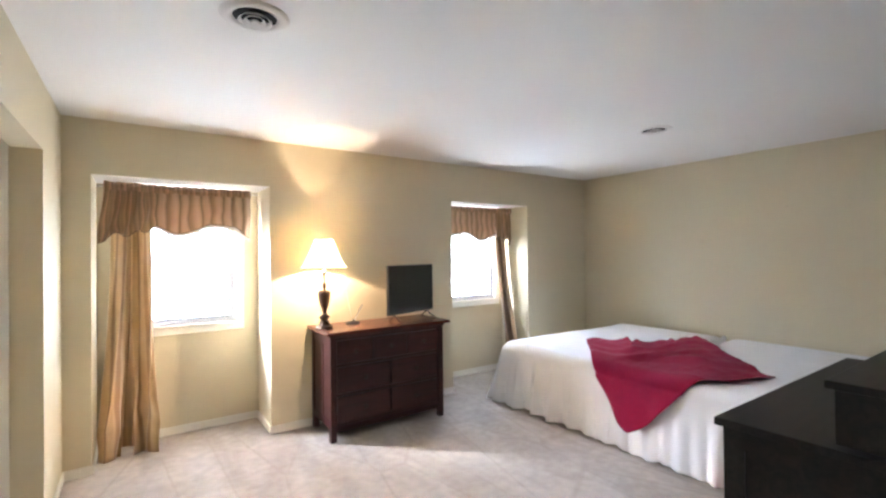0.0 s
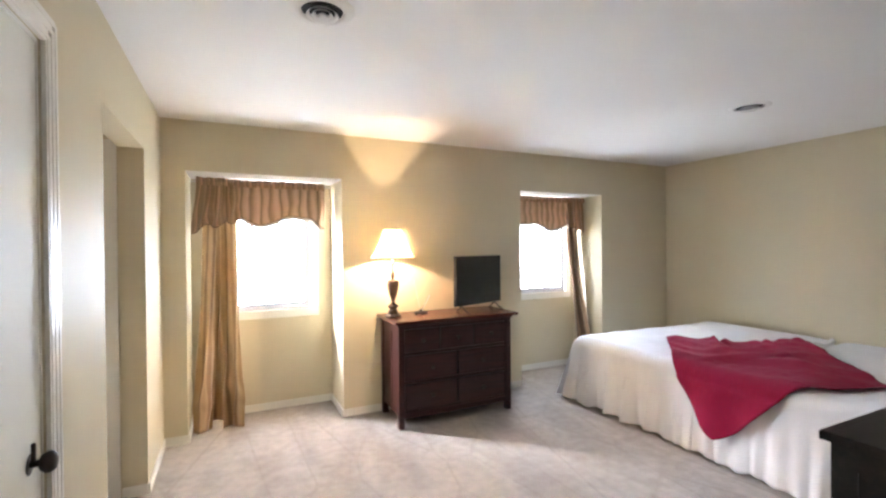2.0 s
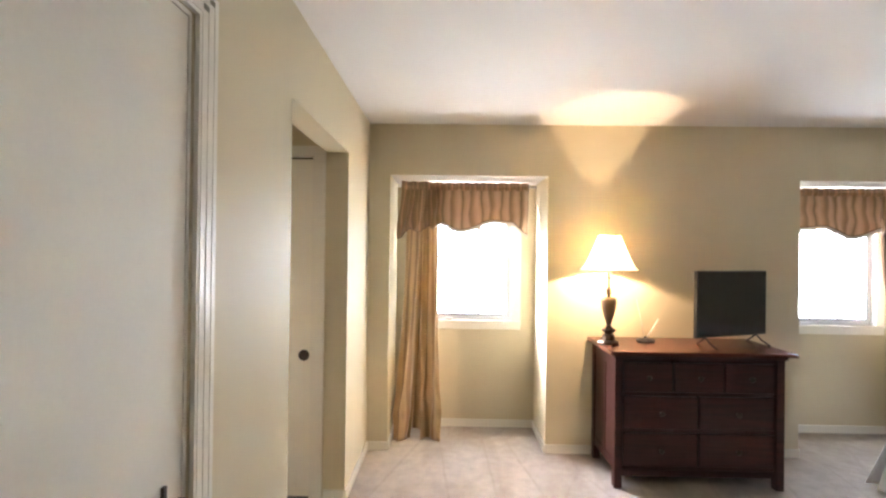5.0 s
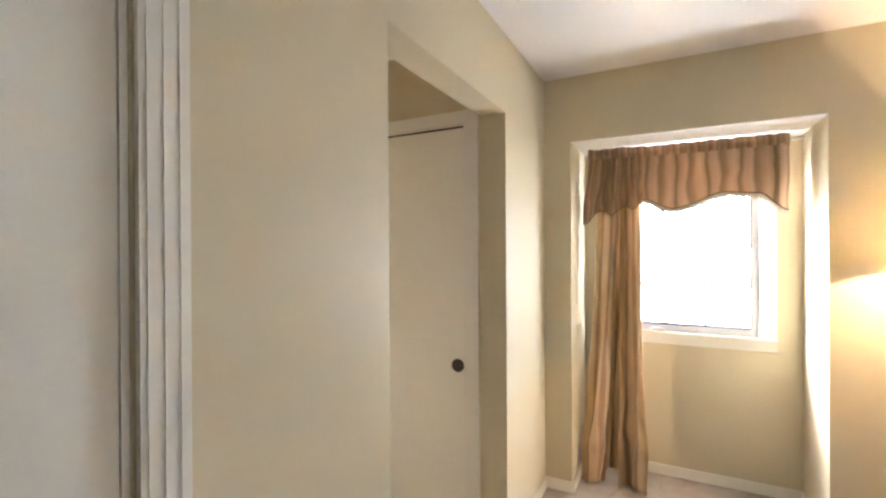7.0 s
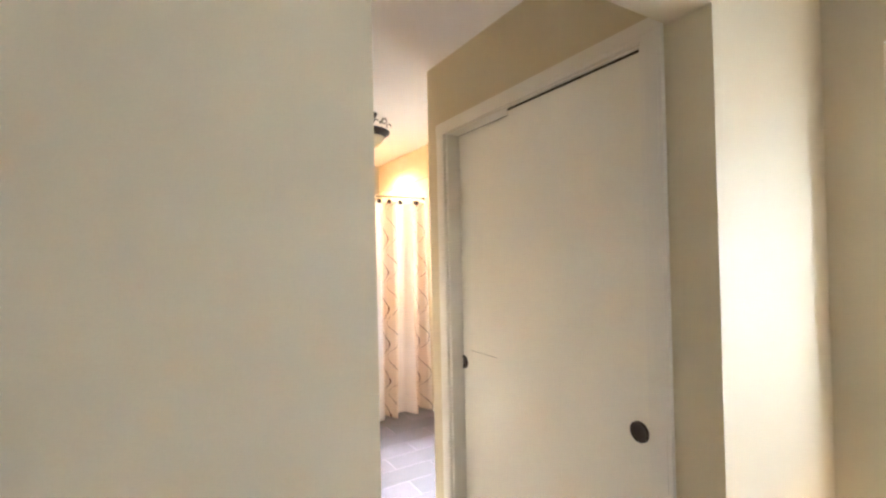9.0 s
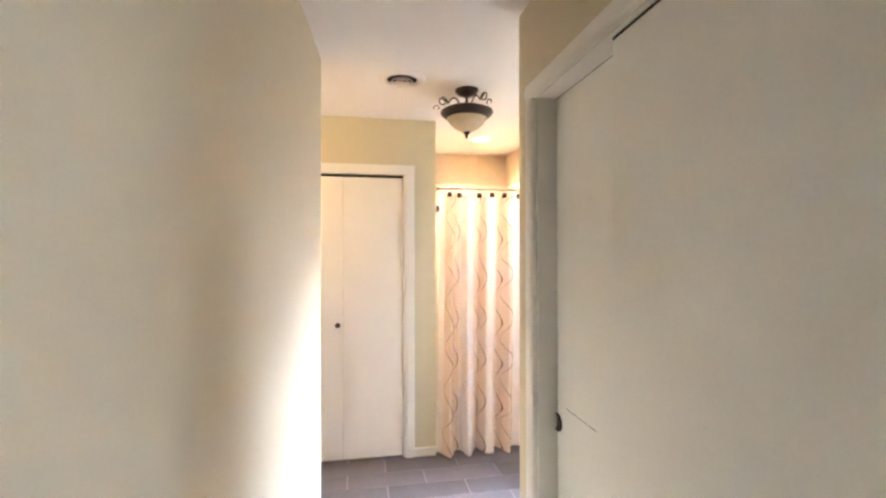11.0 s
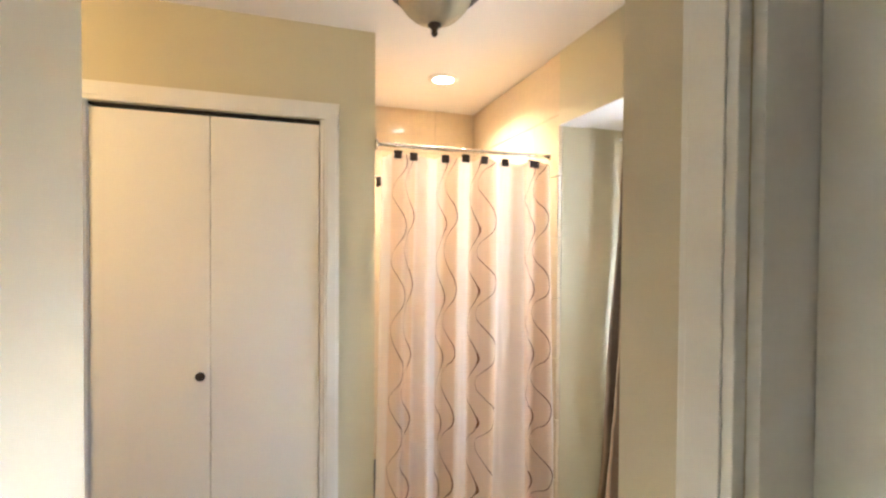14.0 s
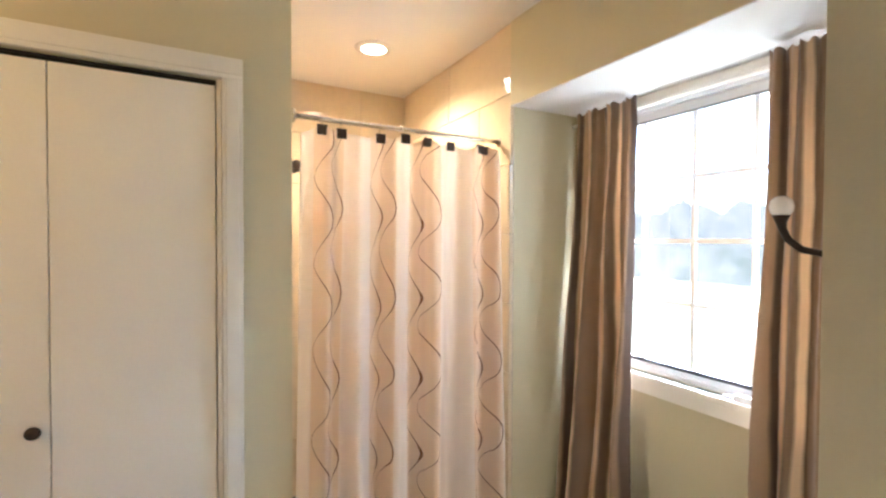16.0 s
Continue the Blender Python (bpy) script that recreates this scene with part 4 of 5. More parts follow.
def antenna():
    a = thing("indoor_antenna", (2.0, 3.73, 0.872), "small indoor antenna with black base and two pale rods", "antenna")
    part("base", lathe([(0, 0), (0.062, 0), (0.062, 0.008), (0.05, 0.016), (0.02, 0.022), (0, 0.023)], (2.0, 3.73, 0.872), 28), M_TVB, a, "", True)
    part("rod", tube([(1.995, 3.73, 0.89), (1.935, 3.735, 1.17)], 0.0022, 8), M_ANT, a, "thin pale rod", True)
    part("rod", tube([(2.005, 3.73, 0.89), (2.09, 3.735, 1.03)], 0.0065, 8), M_ANT, a, "thicker pale rod", True)
    part("cap", lathe([(0, 0), (0.012, 0), (0.012, 0.012), (0, 0.014)], (2.0, 3.73, 0.894), 14), M_TVB, a, "", True)


antenna()

BX = 3.44   # foot of the beds
BT = 0.60   # top of the coverlets


def bed(y0, y1, label, seed):
    """Low bed under a white coverlet that hangs to the floor at its foot."""
    b = thing("bed", ((BX + 5.3) / 2, (y0 + y1) / 2, 0), label, "bed", "beds pushed together")
    part("base", boxes((BX + 0.10, 5.30, y0 + 0.06, y1 - 0.06, 0.05, 0.32), bevel=0.01), M_SHEET, b)
    for x in (BX + 0.2, 5.2):
        for y in (y0 + 0.14, y1 - 0.14):
            part("foot", lathe([(0, 0), (0.025, 0), (0.03, 0.05), (0, 0.05)], (x, y, 0), 14), M_ESP, b)
    part("mattress", boxes((BX + 0.07, 5.32, y0 + 0.035, y1 - 0.035, 0.32, BT - 0.015), bevel=0.03), M_SHEET, b)
    rng = random.Random(seed)
    ph = [rng.uniform(0, 6.28) for _ in range(10)]
    R = 0.085
    rows = 130
    # profile: from the head end over the top, round the foot edge, down to the floor
    L_top, L_arc, L_side = 5.33 - (BX + R), R * math.pi / 2, BT - R - 0.014

    def f(u, v):
        y = lerp(y0, y1, v)
        edge = min(v, 1 - v) * (y1 - y0)
        s = u * (L_top + L_arc + L_side)
        inner = abs(y - 2.1155) < 0.5
        sag = 0.05 * math.exp(-edge / 0.045) * (min(1, max(0, (0.75 - s) / 0.4)) if inner else 1)
        wr = 0.007 * math.sin(5.1 * y + 2.3 * s + ph[0]) + 0.004 * math.sin(11 * y - 3 * s + ph[1]) + 0.012 * noise.noise(Vector((y * 3.5, s * 3.5, seed))) + 0.004 * noise.noise(Vector((y * 12, s * 9, seed + 5.0)))
        if s < L_top:
            return (5.33 - s, y, BT - sag + wr * min(1, s * 3))
        s -= L_top
        if s < L_arc:
            a = s / R
            return (BX + R - R * math.sin(a), y, BT - R + R * math.cos(a) - sag + wr * (1 - s / L_arc))
        d = (s - L_arc) / L_side
        amp = 0.022 * d ** 1.1
        turn = 2 * math.pi * y / 0.27 + ph[2] + 1.7 * math.sin(y * 4.3 + ph[3]) + 0.5 * d * math.sin(y * 7)
        deep = 0.55 + 0.45 * math.sin(y * 3.1 + ph[4])
        fold = (1.2 - 2.2 * abs(math.sin(turn / 2)) ** 0.7) * deep + 0.25 * math.sin(2 * math.pi * y / 0.11 + ph[4] + 0.5 * d)
        out = 0.055 * d + amp * 2.1 * fold + 0.004 * noise.noise(Vector((y * 11, d * 4, seed))) + 0.10 * d ** 1.5 * math.exp(-(3.40 - y) / 0.11)
        hem = 0.009 * math.sin(2 * math.pi * y / 0.42 + ph[5]) + 0.005 * math.sin(2 * math.pi * y / 0.17 + ph[6])
        return (BX - out, y + 0.014 * d * math.sin(y * 23 + ph[7]) * min(1, edge / 0.1), max(0.008, BT - R - sag * (1 - d) - d * (L_side + hem) ))

    part("coverlet", sheet(f, rows, 110, None, 0.004), M_SHEET, b, "white cotton coverlet with a soft pleated drop", True)

    def side(y, sign):
        def g(u, v):
            x = lerp(BX + 0.0, 5.33, u)
            d = v
            amp = 0.03 * d
            yy = y + sign * (0.02 * math.sin(min(1, d * 6) * 1.57) + 0.03 * d + amp * math.sin(2 * math.pi * x / 0.22 + ph[8]))
            rnd = R * max(0, 1 - (x - BX) / R) if x < BX + R else 0
            return (x + (0.02 - 0.05 * d - (0.10 * d ** 1.5 if sign > 0 else 0)) * max(0, 1 - u * 14), yy, lerp(BT - 0.05 - 0.35 * rnd, 0.03, d))
        return sheet(g, 90, 24, None, 0.004)

    return b, side


b1, s1 = bed(2.116, 3.40, "low double bed under a white coverlet reaching the carpet", 2)
part("coverlet_side", s1(3.40, 1), M_SHEET, b1, "", True)
b2, s2 = bed(0.86, 2.115, "low double bed under a white coverlet with red throw", 2)
part("coverlet_side", s2(0.86, -1), M_SHEET, b2, "", True)
fold = sheet(lambda u, v: (lerp(4.86, 5.27, u), 2.121 + 0.022 * math.cos(v * math.pi), BT - 0.012 + 0.042 * math.sin(v * math.pi) * (0.6 + 0.4 * math.sin(7 * u))), 24, 10, None, 0.003)
part("turned_edge", fold, M_SHEET, b1, "turned-up coverlet edge along the join", True)


def throw():
    """Square wool throw laid cornerwise across the foot edge, one corner hanging."""
    P1, P2, P3, P4 = (Vector(p) for p in ((3.99, 2.80), (4.88, 2.13), (3.93, 1.22), (2.985, 1.90)))
    r = 0.10
    zt = BT + 0.012

    def f(u, v):
        a, b = P1.lerp(P2, u), P4.lerp(P3, u)
        p = a.lerp(b, v)
        # wavy hems
        p += Vector((0.018 * math.sin(21 * u + 1) * (1 - v) + 0.02 * math.sin(13 * v) * u, 0.02 * math.sin(17 * u) * (1 - v) - 0.05 * math.sin(math.pi * u) * v))
        tip = max(0, v - u - 0.82) / 0.18
        p += ((P1 - P4).normalized() + (P3 - P4).normalized()) * 0.036 * tip ** 2
        x, y = p.x, p.y
        ridge = 0.018 * max(0, math.sin(8.2 * u + 3.1 * v + 0.5)) ** 2 + 0.02 * max(0, math.sin(5.3 * v - 6.1 * u + 2.0)) ** 3
        ridge += 0.02 * math.exp(-((u - 0.62 - 0.1 * v) / 0.045) ** 2) * (1 - v) + 0.02 * math.exp(-((u - 0.85) / 0.05) ** 2) * (1 - v) + 0.02 * math.exp(-((v - 0.42 - 0.35 * u) / 0.07) ** 2) + 0.028 * math.exp(-((u - 0.3) / 0.05) ** 2) * max(0, 1 - 1.8 * v)
        for uc, wid, tall, reach in ((0.34, 0.030, 0.034, 2.6), (0.46, 0.028, 0.026, 3.0), (0.72, 0.034, 0.032, 2.2), (0.93, 0.030, 0.030, 1.6)):
            ridge += tall * math.exp(-((u - uc - 0.12 * v * math.sin(uc * 9)) / (wid * (1 + 2 * v))) ** 2) * max(0, 1 - reach * v)
        ridge += 0.026 * math.exp(-((v - 0.60 + 0.25 * u) / 0.05) ** 2) * math.sin(math.pi * u) + 0.016 * math.exp(-((v - 0.25 - 0.1 * math.sin(6 * u)) / 0.04) ** 2)
        ridge += 0.007 * noise.noise(Vector((x * 5, y * 5, 2))) + 0.004 * noise.noise(Vector((x * 9, y * 9, 0))) + 0.004 * noise.noise(Vector((x * 23, y * 23, 3)))
        x_edge = BX - 0.012 + r
        if x >= x_edge:
            return (x, y, zt + ridge)
        s = x_edge - x
        arc = r * math.pi / 2
        if s < arc:
            t = s / r
            rr = r + ridge * 0.7
            return (x_edge - rr * math.sin(t), y, zt - r + rr * math.cos(t))
        d = s - arc
        out = 0.030 + 0.20 * d + 0.03 * math.sin(19 * y + 3 * d + 1.2) * min(1, d * 4) + ridge * 0.5
        return (x_edge - r - out, y + 0.03 * d, zt - r - d * 1.0)

    t = part("throw_blanket", sheet(f, 90, 90, None, 0.006), M_RED, None, "burgundy wool throw spread cornerwise over the white bed", True)
    tagged(t, category="blanket")


throw()


def chest():
    x0, x1, y0, y1, top = 1.975, 3.28, -0.05, 0.675, 0.95
    c = thing("chest_of_drawers", ((x0 + x1) / 2, (y0 + y1) / 2, 0), "dark espresso chest of drawers with raised rear tier", "chest of drawers")
    part("top", boxes((x0 - 0.022, x1 + 0.022, y0 - 0.01, y1 + 0.022, top - 0.026, top), bevel=0.005), M_ESP, c)
    part("body", boxes((x0, x1, y0, y1, 0.09, top - 0.026), bevel=0.004), M_ESP, c)
    part("side_frame", boxes((x0 - 0.006, x0, y0, y0 + 0.06, 0.02, top - 0.03), (x0 - 0.006, x0, y1 - 0.06, y1, 0.02, top - 0.03), (x0 - 0.006, x0, y0 + 0.06, y1 - 0.06, top - 0.09, top - 0.03)), M_ESP, c)
    for x in (x0, x1 - 0.06):
        for y in (y0, y1 - 0.06):
            part("foot", boxes((x, x + 0.06, y, y + 0.06, 0, 0.09), bevel=0.004), M_ESP, c)
    for i in range(3):
        for j in range(3):
            u0, u1 = lerp(x0 + 0.04, x1 - 0.04, i / 3), lerp(x0 + 0.04, x1 - 0.04, (i + 1) / 3)
            z0, z1 = lerp(0.12, 0.90, j / 3), lerp(0.12, 0.90, (j + 1) / 3)
            dr = part("drawer", boxes((u0 + 0.006, u1 - 0.006, y1 + 0.0005, y1 + 0.014, z0 + 0.006, z1 - 0.006), bevel=0.003), M_ESP, c)
            part("knob", lathe([(0, 0), (0.007, 0), (0.006, 0.012), (0.015, 0.02), (0.012, 0.03), (0, 0.032)], ((u0 + u1) / 2, y1 + 0.014, (z0 + z1) / 2), 14, Matrix.Rotation(radians(-90), 4, "X")), M_BRONZE, dr, "", True)
    tier = part("upper_tier", boxes((x0 + 0.02, x1 - 0.02, y0, 0.402, top, 1.105), bevel=0.004), M_ESP, c)
    part("upper_top", boxes((x0 - 0.005, x1 + 0.005, y0 - 0.01, 0.418, 1.105, 1.128), bevel=0.005), M_ESP, tier)


chest()

n_ = part("wall_nail", lathe([(0, 0), (0.004, 0), (0.004, 0.012), (0, 0.013)], (E_ - 0.0001, 1.613, 1.885), 10, Matrix.Rotation(radians(-90), 4, "Y")), M_CHROME, None, "small steel nail driven into the cream wall")
tagged(n_, category="nail")


# ---- ceiling fittings ----
def diffuser(x, y, label):
    v = thing("ceiling_vent", (x, y, H), label, "vent", "round ceiling vents")
    c = (x, y, H)
    part("flange", lathe([(0.084, -0.002), (0.085, -0.008), (0.096, -0.012), (0.128, -0.004), (0.132, 0.0)], c, 56), M_CEIL, v, "", True)
    # flat near-black disc replaces the shaded duct, which is not built
    part("throat_shade", lathe([(0, -0.0012), (0.083, -0.0012), (0.083, -0.0005), (0, -0.0005)], c, 40), M_GAPSHADE_SCUFF, v, "near-black disc painted as the duct's shade")
    for r in (0.060, 0.038):
        part("ring", lathe([(r - 0.008, -0.008), (r + 0.004, -0.020), (r + 0.005, -0.0215), (r - 0.008, -0.012), (r - 0.008, -0.008)], c, 48), M_CEIL, v, "", True)
    part("cone", lathe([(0, -0.012), (0.008, -0.013), (0.018, -0.020), (0.020, -0.024), (0.012, -0.026), (0, -0.026)], c, 32), M_CEIL, v, "", True)
    return v


diffuser(0.812, 1.878, "round white ceiling vent with concentric rings")
diffuser(3.79, 1.955, "round white ceiling vent with concentric rings")
diffuser(-2.275, 2.79, "round white ceiling vent near the hanging fixture")


def fixture(x, y):
    f = thing("ceiling_light", (x, y, H), "semi-flush bronze scroll ceiling light with amber glass bowl", "ceiling light")
    c = (x, y, H)
    part("canopy", lathe([(0, 0), (0.070, 0), (0.070, -0.008), (0.056, -0.026), (0.030, -0.040), (0.010, -0.046), (0, -0.046)], c, 40), M_BRONZE, f, "", True)
    part("stem", lathe([(0, -0.04), (0.008, -0.04), (0.008, -0.13), (0, -0.13)], c, 14), M_BRONZE, f, "", True)
    part("rim", lathe([(0.119, -0.172), (0.126, -0.167), (0.146, -0.151), (0.156, -0.139), (0.153, -0.129), (0.120, -0.114), (0.006, -0.106), (0.006, -0.112), (0.112, -0.125), (0.114, -0.158), (0.119, -0.172)], c, 56), M_BRONZE, f, "dark bronze dished rim", True)
    out = [(0.119, -0.160), (0.113, -0.180), (0.096, -0.205), (0.072, -0.228), (0.040, -0.245), (0.012, -0.252)]
    part("bowl", lathe(out + [(r - 0.004, h + 0.004) for r, h in out[::-1]] + [out[0]], c, 48), M_BOWL, f, "amber glass bowl, unlit", True)
    part("finial", lathe([(0, -0.246), (0.020, -0.249), (0.022, -0.256), (0.012, -0.262), (0.009, -0.273), (0.011, -0.279), (0.006, -0.288), (0, -0.290)], c, 20), M_BRONZE, f, "", True)
    for k in range(3):
        a0 = radians(30 + 120 * k)
        pts = []
        for i in range(41):
            w = i / 40
            if w < 0.5:
                q = w / 0.5
                rr = lerp(0.035, 0.118, q)
                h = -0.098 + 0.046 * math.sin(q * math.pi) ** 1.0
            else:
                q = (w - 0.5) / 0.5
                ang = math.pi * 1.0 - q * math.pi * 2.6
                rad = lerp(0.026, 0.012, q)
                rr = 0.144 + rad * math.cos(ang)
                h = -0.090 + 0.012 + rad * math.sin(ang)
            pts.append((x + rr * math.cos(a0), y + rr * math.sin(a0), H + h))
        part("scroll_arm", tube(pts, 0.0042, 7), M_BRONZE, f, "curled bronze arm", True)
        pts = []
        for i in range(25):
            q = i / 24
            ang = -0.4 + q * 4.4
            rad = lerp(0.022, 0.010, q)
            rr = 0.178 + rad * math.cos(ang)
            pts.append((x + rr * math.cos(a0), y + rr * math.sin(a0), H - 0.118 + rad * math.sin(ang) * 0.9))
        part("scroll_tip", tube(pts, 0.0036, 7), M_BRONZE, f, "curled bronze tip", True)


fixture(-2.37, 3.181)

_dl = thing("recessed_downlight", (-3.467, 3.563, H), "recessed round shower downlight, lit warm white", "downlight")
part("trim_ring", lathe([(0.060, -0.0005), (0.060, -0.010), (0.066, -0.012), (0.088, -0.004), (0.090, -0.0005)], (-3.467, 3.563, H), 48), M_CEIL, _dl, "", True)
part("lens", lathe([(0, -0.006), (0.058, -0.006), (0.058, -0.002), (0, -0.002)], (-3.467, 3.563, H), 40), M_CANLENS, _dl, "glowing warm lens")

_vl = thing("vanity_light_bar", (-2.1, 1.25, 1.95), "warm vanity light bar on bathroom wall", "wall light")
part("back_plate", boxes((-2.12, -2.091, 0.9, 1.6, 1.88, 2.02), bevel=0.004), M_BRONZE, _vl)


# ---- shower ----
def shower_curtain():
    s = thing("shower_curtain", (-3.02, 3.54, 0), "cream shower curtain with waving brown lines, hung to the floor", "shower curtain")
    tabs = (3.200, 3.277, 3.431, 3.515, 3.617, 3.735, 3.869, 3.912)
    y0, y1 = 3.135, 3.962

    ridges = ((0.0, -0.55), (0.11, 0.0), (0.254, 1.0), (0.447, 2.0), (0.611, 3.0), (0.846, 4.0), (1.0, 5.0))
    cloth_at = ((0.0, 0.0), (0.121, 0.157), (0.369, 0.482), (0.562, 0.807), (0.931, 1.132), (1.0, 1.235))

    def along(keys, w):
        for (a, p), (b, q) in zip(keys, keys[1:]):
            if w <= b:
                return lerp(p, q, (w - a) / (b - a))
        return keys[-1][1]

    def f(u, v):
        z = lerp(1.915, 0.012, v)
        y = lerp(y0, y1, u) - 0.03 * v * (1 - u) + 0.008 * math.sin(21 * u + 3 * v) * v
        if u > 0.9:
            y += 0.05 * v ** 1.5 * (u - 0.9) * 10
        n = along(ridges, u) + 0.06 * math.sin(2.6 * v + 7 * u) * v
        c = math.cos(2 * math.pi * n)
        fold = (abs(c) ** 0.8) * (1 if c > 0 else -1) + 0.16 * math.sin(2 * math.pi * 2.3 * n + 1.0)
        amp = 0.023 + 0.036 * v
        gather = min(abs(y - t) for t in tabs)
        sag = 0.026 * min(1, gather / 0.06) * (1 - v) ** 14
        wr = 0.003 * noise.noise(Vector((u * 16, v * 5, 1.0))) + 0.002 * noise.noise(Vector((u * 40, v * 14, 4.0)))
        return (-3.0 + amp * fold + wr, y, z - sag)

    part("cloth", sheet(f, 220, 80, lambda u, v: (along(cloth_at, u), v * 1.9), 0.0015), M_SHOWER, s, "", True)
    for t in tabs:
        u = (t - y0) / (y1 - y0)
        p = f(u, 0.008)
        part("tab", boxes((p[0] + 0.008, p[0] + 0.012, t - 0.019, t + 0.019, 1.880, 1.917), bevel=0.0015), M_BRONZE, s, "dark square tab")
        part("hook", tube([(p[0], t, 1.910), (p[0] - 0.004, t, 1.930), (-3.02, t, 1.958), (-3.032, t, 1.945), (-3.02, t, 1.936)], 0.0018, 6), M_CHROME, s, "thin wire hook", True)
    r = thing("shower_rod", (-3.02, 3.54, 1.945), "slim chrome shower curtain rod", "rod")
    part("bar", tube([(-3.02, lerp(3.106, 4.0, i / 8), 1.945) for i in range(9)], 0.0095, 12), M_CHROME, r, "", True)
    for y, sg in ((3.105, 1), (3.994, -1)):
        part("flange", lathe([(0, 0), (0.024, 0), (0.024, 0.006), (0.012, 0.012), (0, 0.012)], (-3.02, y, 1.945), 24, Matrix.Rotation(radians(-90 * sg), 4, "X")), M_CHROME, r, "", True)


shower_curtain()
_sh = thing("shower_sprayer", (-3.55, 3.10, 1.92), "small dark shower head on short arm", "shower head")
part("arm", tube([(-3.45, 3.104, 1.86), (-3.45, 3.14, 1.872), (-3.45, 3.18, 1.86)], 0.009, 10), M_BRONZE, _sh, "", True)
part("head", lathe([(0, 0), (0.012, 0), (0.03, -0.035), (0.032, -0.05), (0, -0.05)], (-3.45, 3.19, 1.862), 20, Matrix.Rotation(radians(25), 4, "X")), M_BRONZE, _sh, "", True)


def robe_hook(y, z):
    h = thing("robe_hook", (-1.53, y, z), "bronze wall hook with white porcelain ball tip", "wall hook")
    part("plate", lathe([(0, 0), (0.016, 0), (0.016, 0.004), (0.007, 0.008), (0, 0.008)], (-1.5305, y, z), 24, Matrix.Rotation(radians(-90), 4, "Y")), M_BRONZE, h, "", True)
    part("arm", tube([(-1.534, y, z - 0.004), (-1.553, y - 0.012, z - 0.012), (-1.572, y - 0.025, z - 0.015), (-1.586, y - 0.034, z - 0.011), (-1.5945, y - 0.040, z - 0.002),
                      (-1.598, y - 0.0425, z + 0.008), (-1.599, y - 0.043, z + 0.015), (-1.599, y - 0.043, z + 0.021)], lambda w: 0.0028 + 0.0008 * w + 0.004 * max(0, w - 0.8) / 0.2, 12), M_BRONZE, h, "", True)
    part("ball", lathe([(0, -0.0105), (0.006, -0.009), (0.009, -0.005), (0.010, 0.0), (0.0086, 0.0057), (0.0045, 0.0093), (0, 0.010)], (-1.599, y - 0.043, z + 0.029), 24), M_PORC, h, "white porcelain ball", True)


robe_hook(3.338, 1.512)


# ---- outdoors ----
structure("ground", boxes((-400, 400, 4.6, 800, -3.2, -3.0)), M_LAWN, "bright mown lawn outside the windows")


def far_woods(y0, base, swell, fine, mat, label, seed):
    """Pale line of woods along the lawn's far side, with an uneven top."""
    n, m = 420, 8
    vs, fs = [], []
    for i in range(n + 1):
        x = lerp(-90, 70, i / n)
        top = base + swell * noise.noise(Vector((x * 0.13, 0, seed))) + 1.1 * noise.noise(Vector((x * 0.45, 5, seed))) + fine * noise.noise(Vector((x * 1.9, 9, seed)))
        for j in range(m + 1):
            w = j / m
            vs.append((x, y0 + 3 * w + 1.2 * noise.noise(Vector((x * 0.5, w * 4, seed))), -3.0 + max(0.4, top + 1.0) * w))
    for i in range(n):
        for j in range(m):
            a = i * (m + 1) + j
            fs.append((a, a + m + 1, a + m + 2, a + 1))
    me = bpy.data.meshes.new("backdrop")
    me.from_pydata(vs, [], fs)
    me.materials.append(mat)
    tagged(new("backdrop", me), label, kind="structure")


# both backdrops glow to imitate overexposed, hazy trees
far_woods(62, 8.0, 4.0, 0.8, M_WOODS, "distant woods backdrop with a painted pale glow", 3)
far_woods(51, 3.2, 6.5, 1.0, M_NEARWOODS, "grey-green tree line backdrop with a painted pale glow", 11)


# ---- tiles ----
_floor = bpy.data.objects["floor_bathroom"]
_tiles = {}


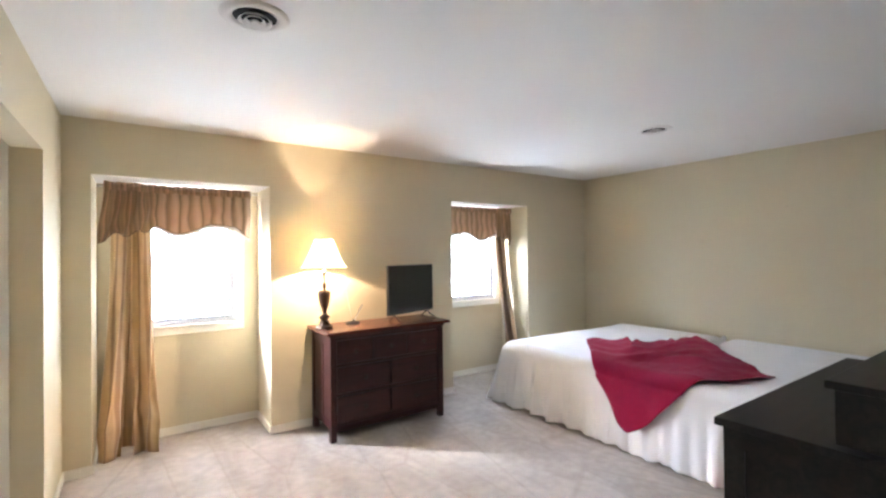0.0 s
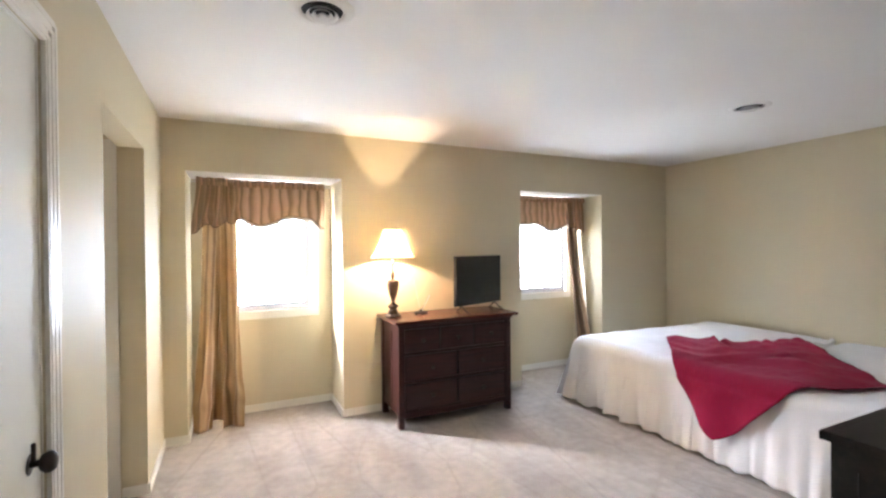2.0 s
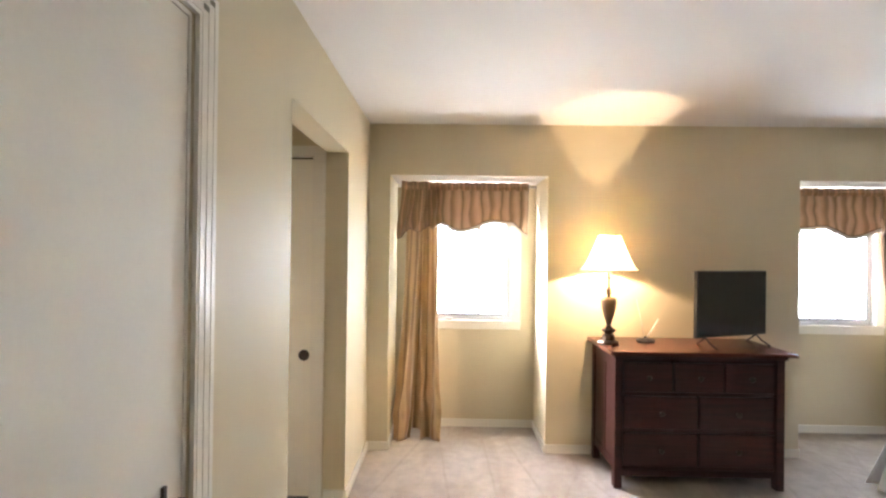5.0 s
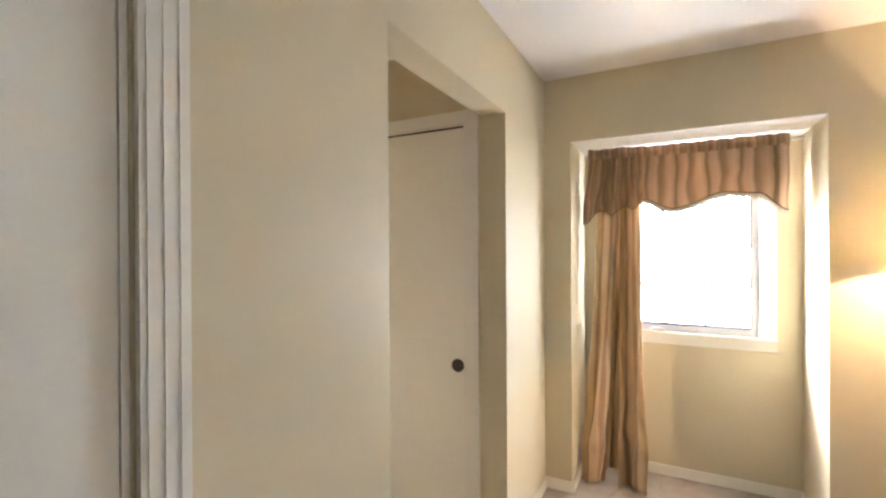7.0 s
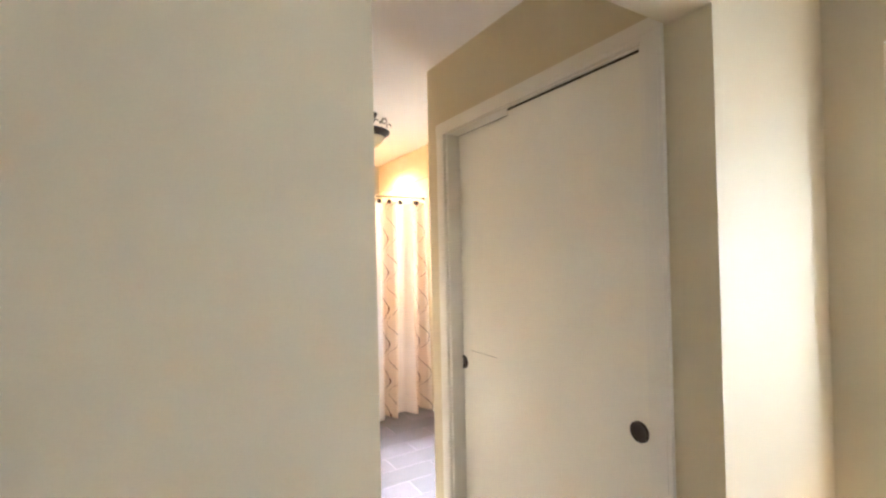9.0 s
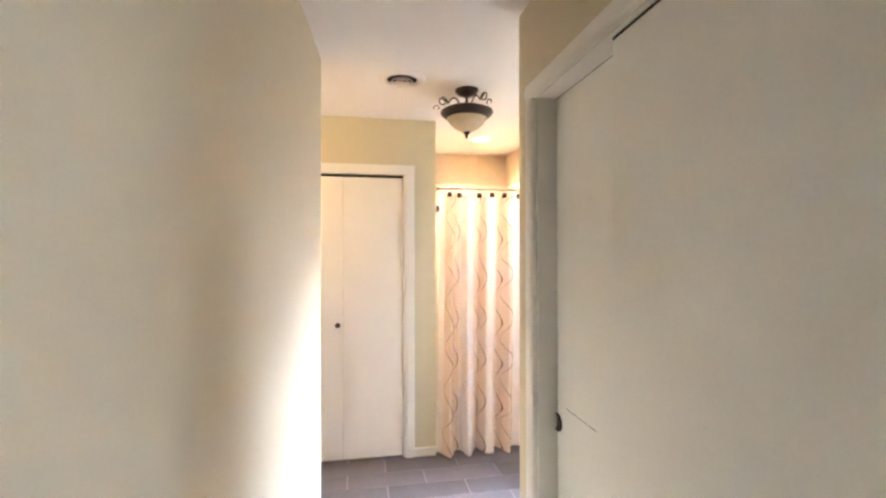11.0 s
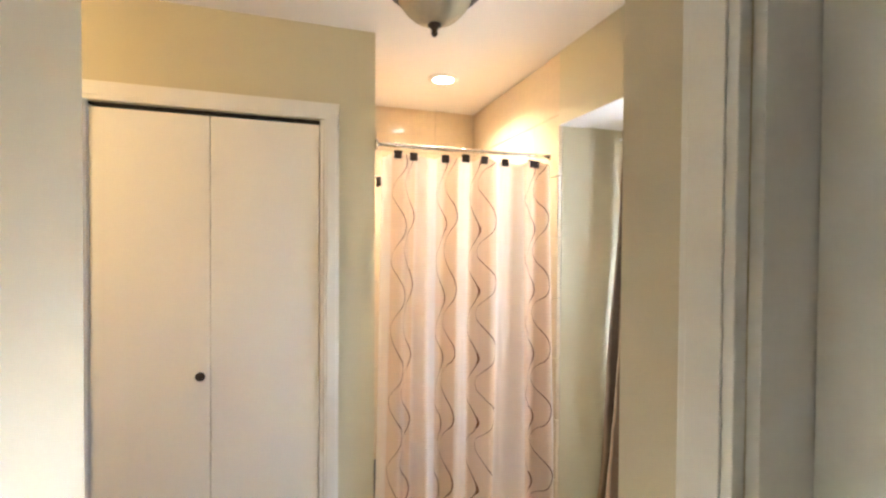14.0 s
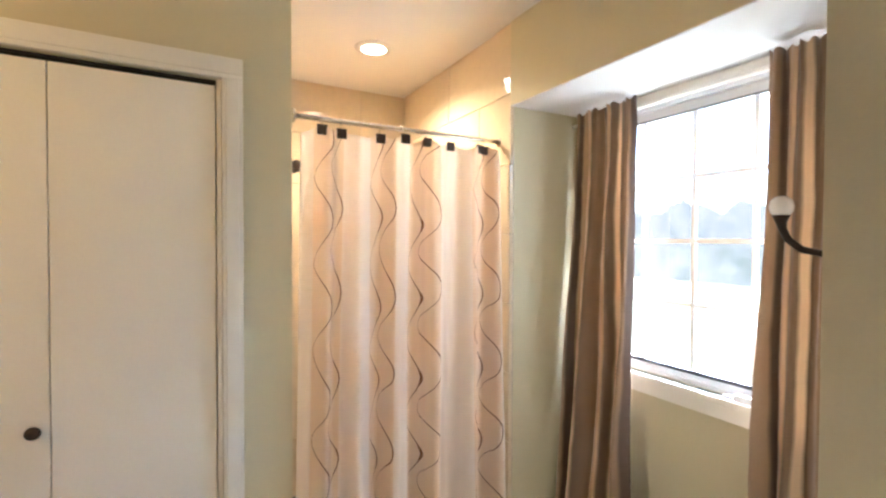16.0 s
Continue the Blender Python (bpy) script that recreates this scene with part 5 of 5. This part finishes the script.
def slab_mesh(key, sx, sy, sz, mat, bev):
    if key not in _tiles:
        _tiles[key] = mesh_from(boxes((-sx / 2, sx / 2, -sy / 2, sy / 2, -sz / 2, sz / 2), bevel=bev), key, mat)
    return _tiles[key]


def lay(parent, name, me, x, y, z):
    ob = new(name, me)
    ob.location = (x, y, z)
    ob.parent = parent
    ob.matrix_parent_inverse = parent.matrix_world.inverted()
    return ob


bpy.context.view_layer.update()
G, TW, TL = 0.005, 0.18, 0.50
row = 0
x = -0.13
while x - TW > -4.2:
    y = 0.60 - (0.12, 0.37)[row % 2]
    while y < 4.36:
        a, b = max(y, 0.605), min(y + TL, 4.36)
        if b - a > 0.05:
            key = "floor_tile_%d" % round((b - a) * 1000)
            lay(_floor, "floor_tile", slab_mesh(key, TW - G, b - a - G, 0.008, M_FTILE, 0.0012), x - TW / 2, (a + b) / 2, -0.0035)
        y += TL
    x -= TW
    row += 1

_wall = bpy.data.objects["wall_shower"]
for face in ("back", "right", "left"):
    z = H - 0.003
    r_ = 0
    while z > 0:
        z0 = max(z - 0.30, 0.0)
        if face == "back":
            lo, hi = 3.104, 3.994
        elif face == "right":
            lo, hi = -4.09, -3.052
        else:
            lo, hi = -4.09, -3.14
        u = lo - (0.3 if r_ % 2 else 0.0)
        while u < hi:
            a, b = max(u, lo), min(u + 0.6, hi)
            if b - a > 0.03 and z - z0 > 0.03:
                w, h = b - a - 0.004, z - z0 - 0.004
                key = "wall_tile_%s_%d_%d" % (face[0] == "b", round(w * 1000), round(h * 1000))
                if face == "back":
                    lay(_wall, "wall_tile", slab_mesh(key, 0.010, w, h, M_WTILE, 0.001), -4.095, (a + b) / 2, (z + z0) / 2)
                else:
                    yy = 3.999 if face == "right" else 3.099
                    lay(_wall, "wall_tile", slab_mesh(key, w, 0.010, h, M_WTILE, 0.001), (a + b) / 2, yy, (z + z0) / 2)
            u += 0.6
        if face == "right" and z - z0 > 0.05:
            h = z - z0 - 0.004
            lay(_wall, "edge_tile", slab_mesh("edge_%d" % round(h * 1000), 0.112, 0.018, h, M_WTILE, 0.002), -2.992, 3.995, (z + z0) / 2)
        z -= 0.30
        r_ += 1
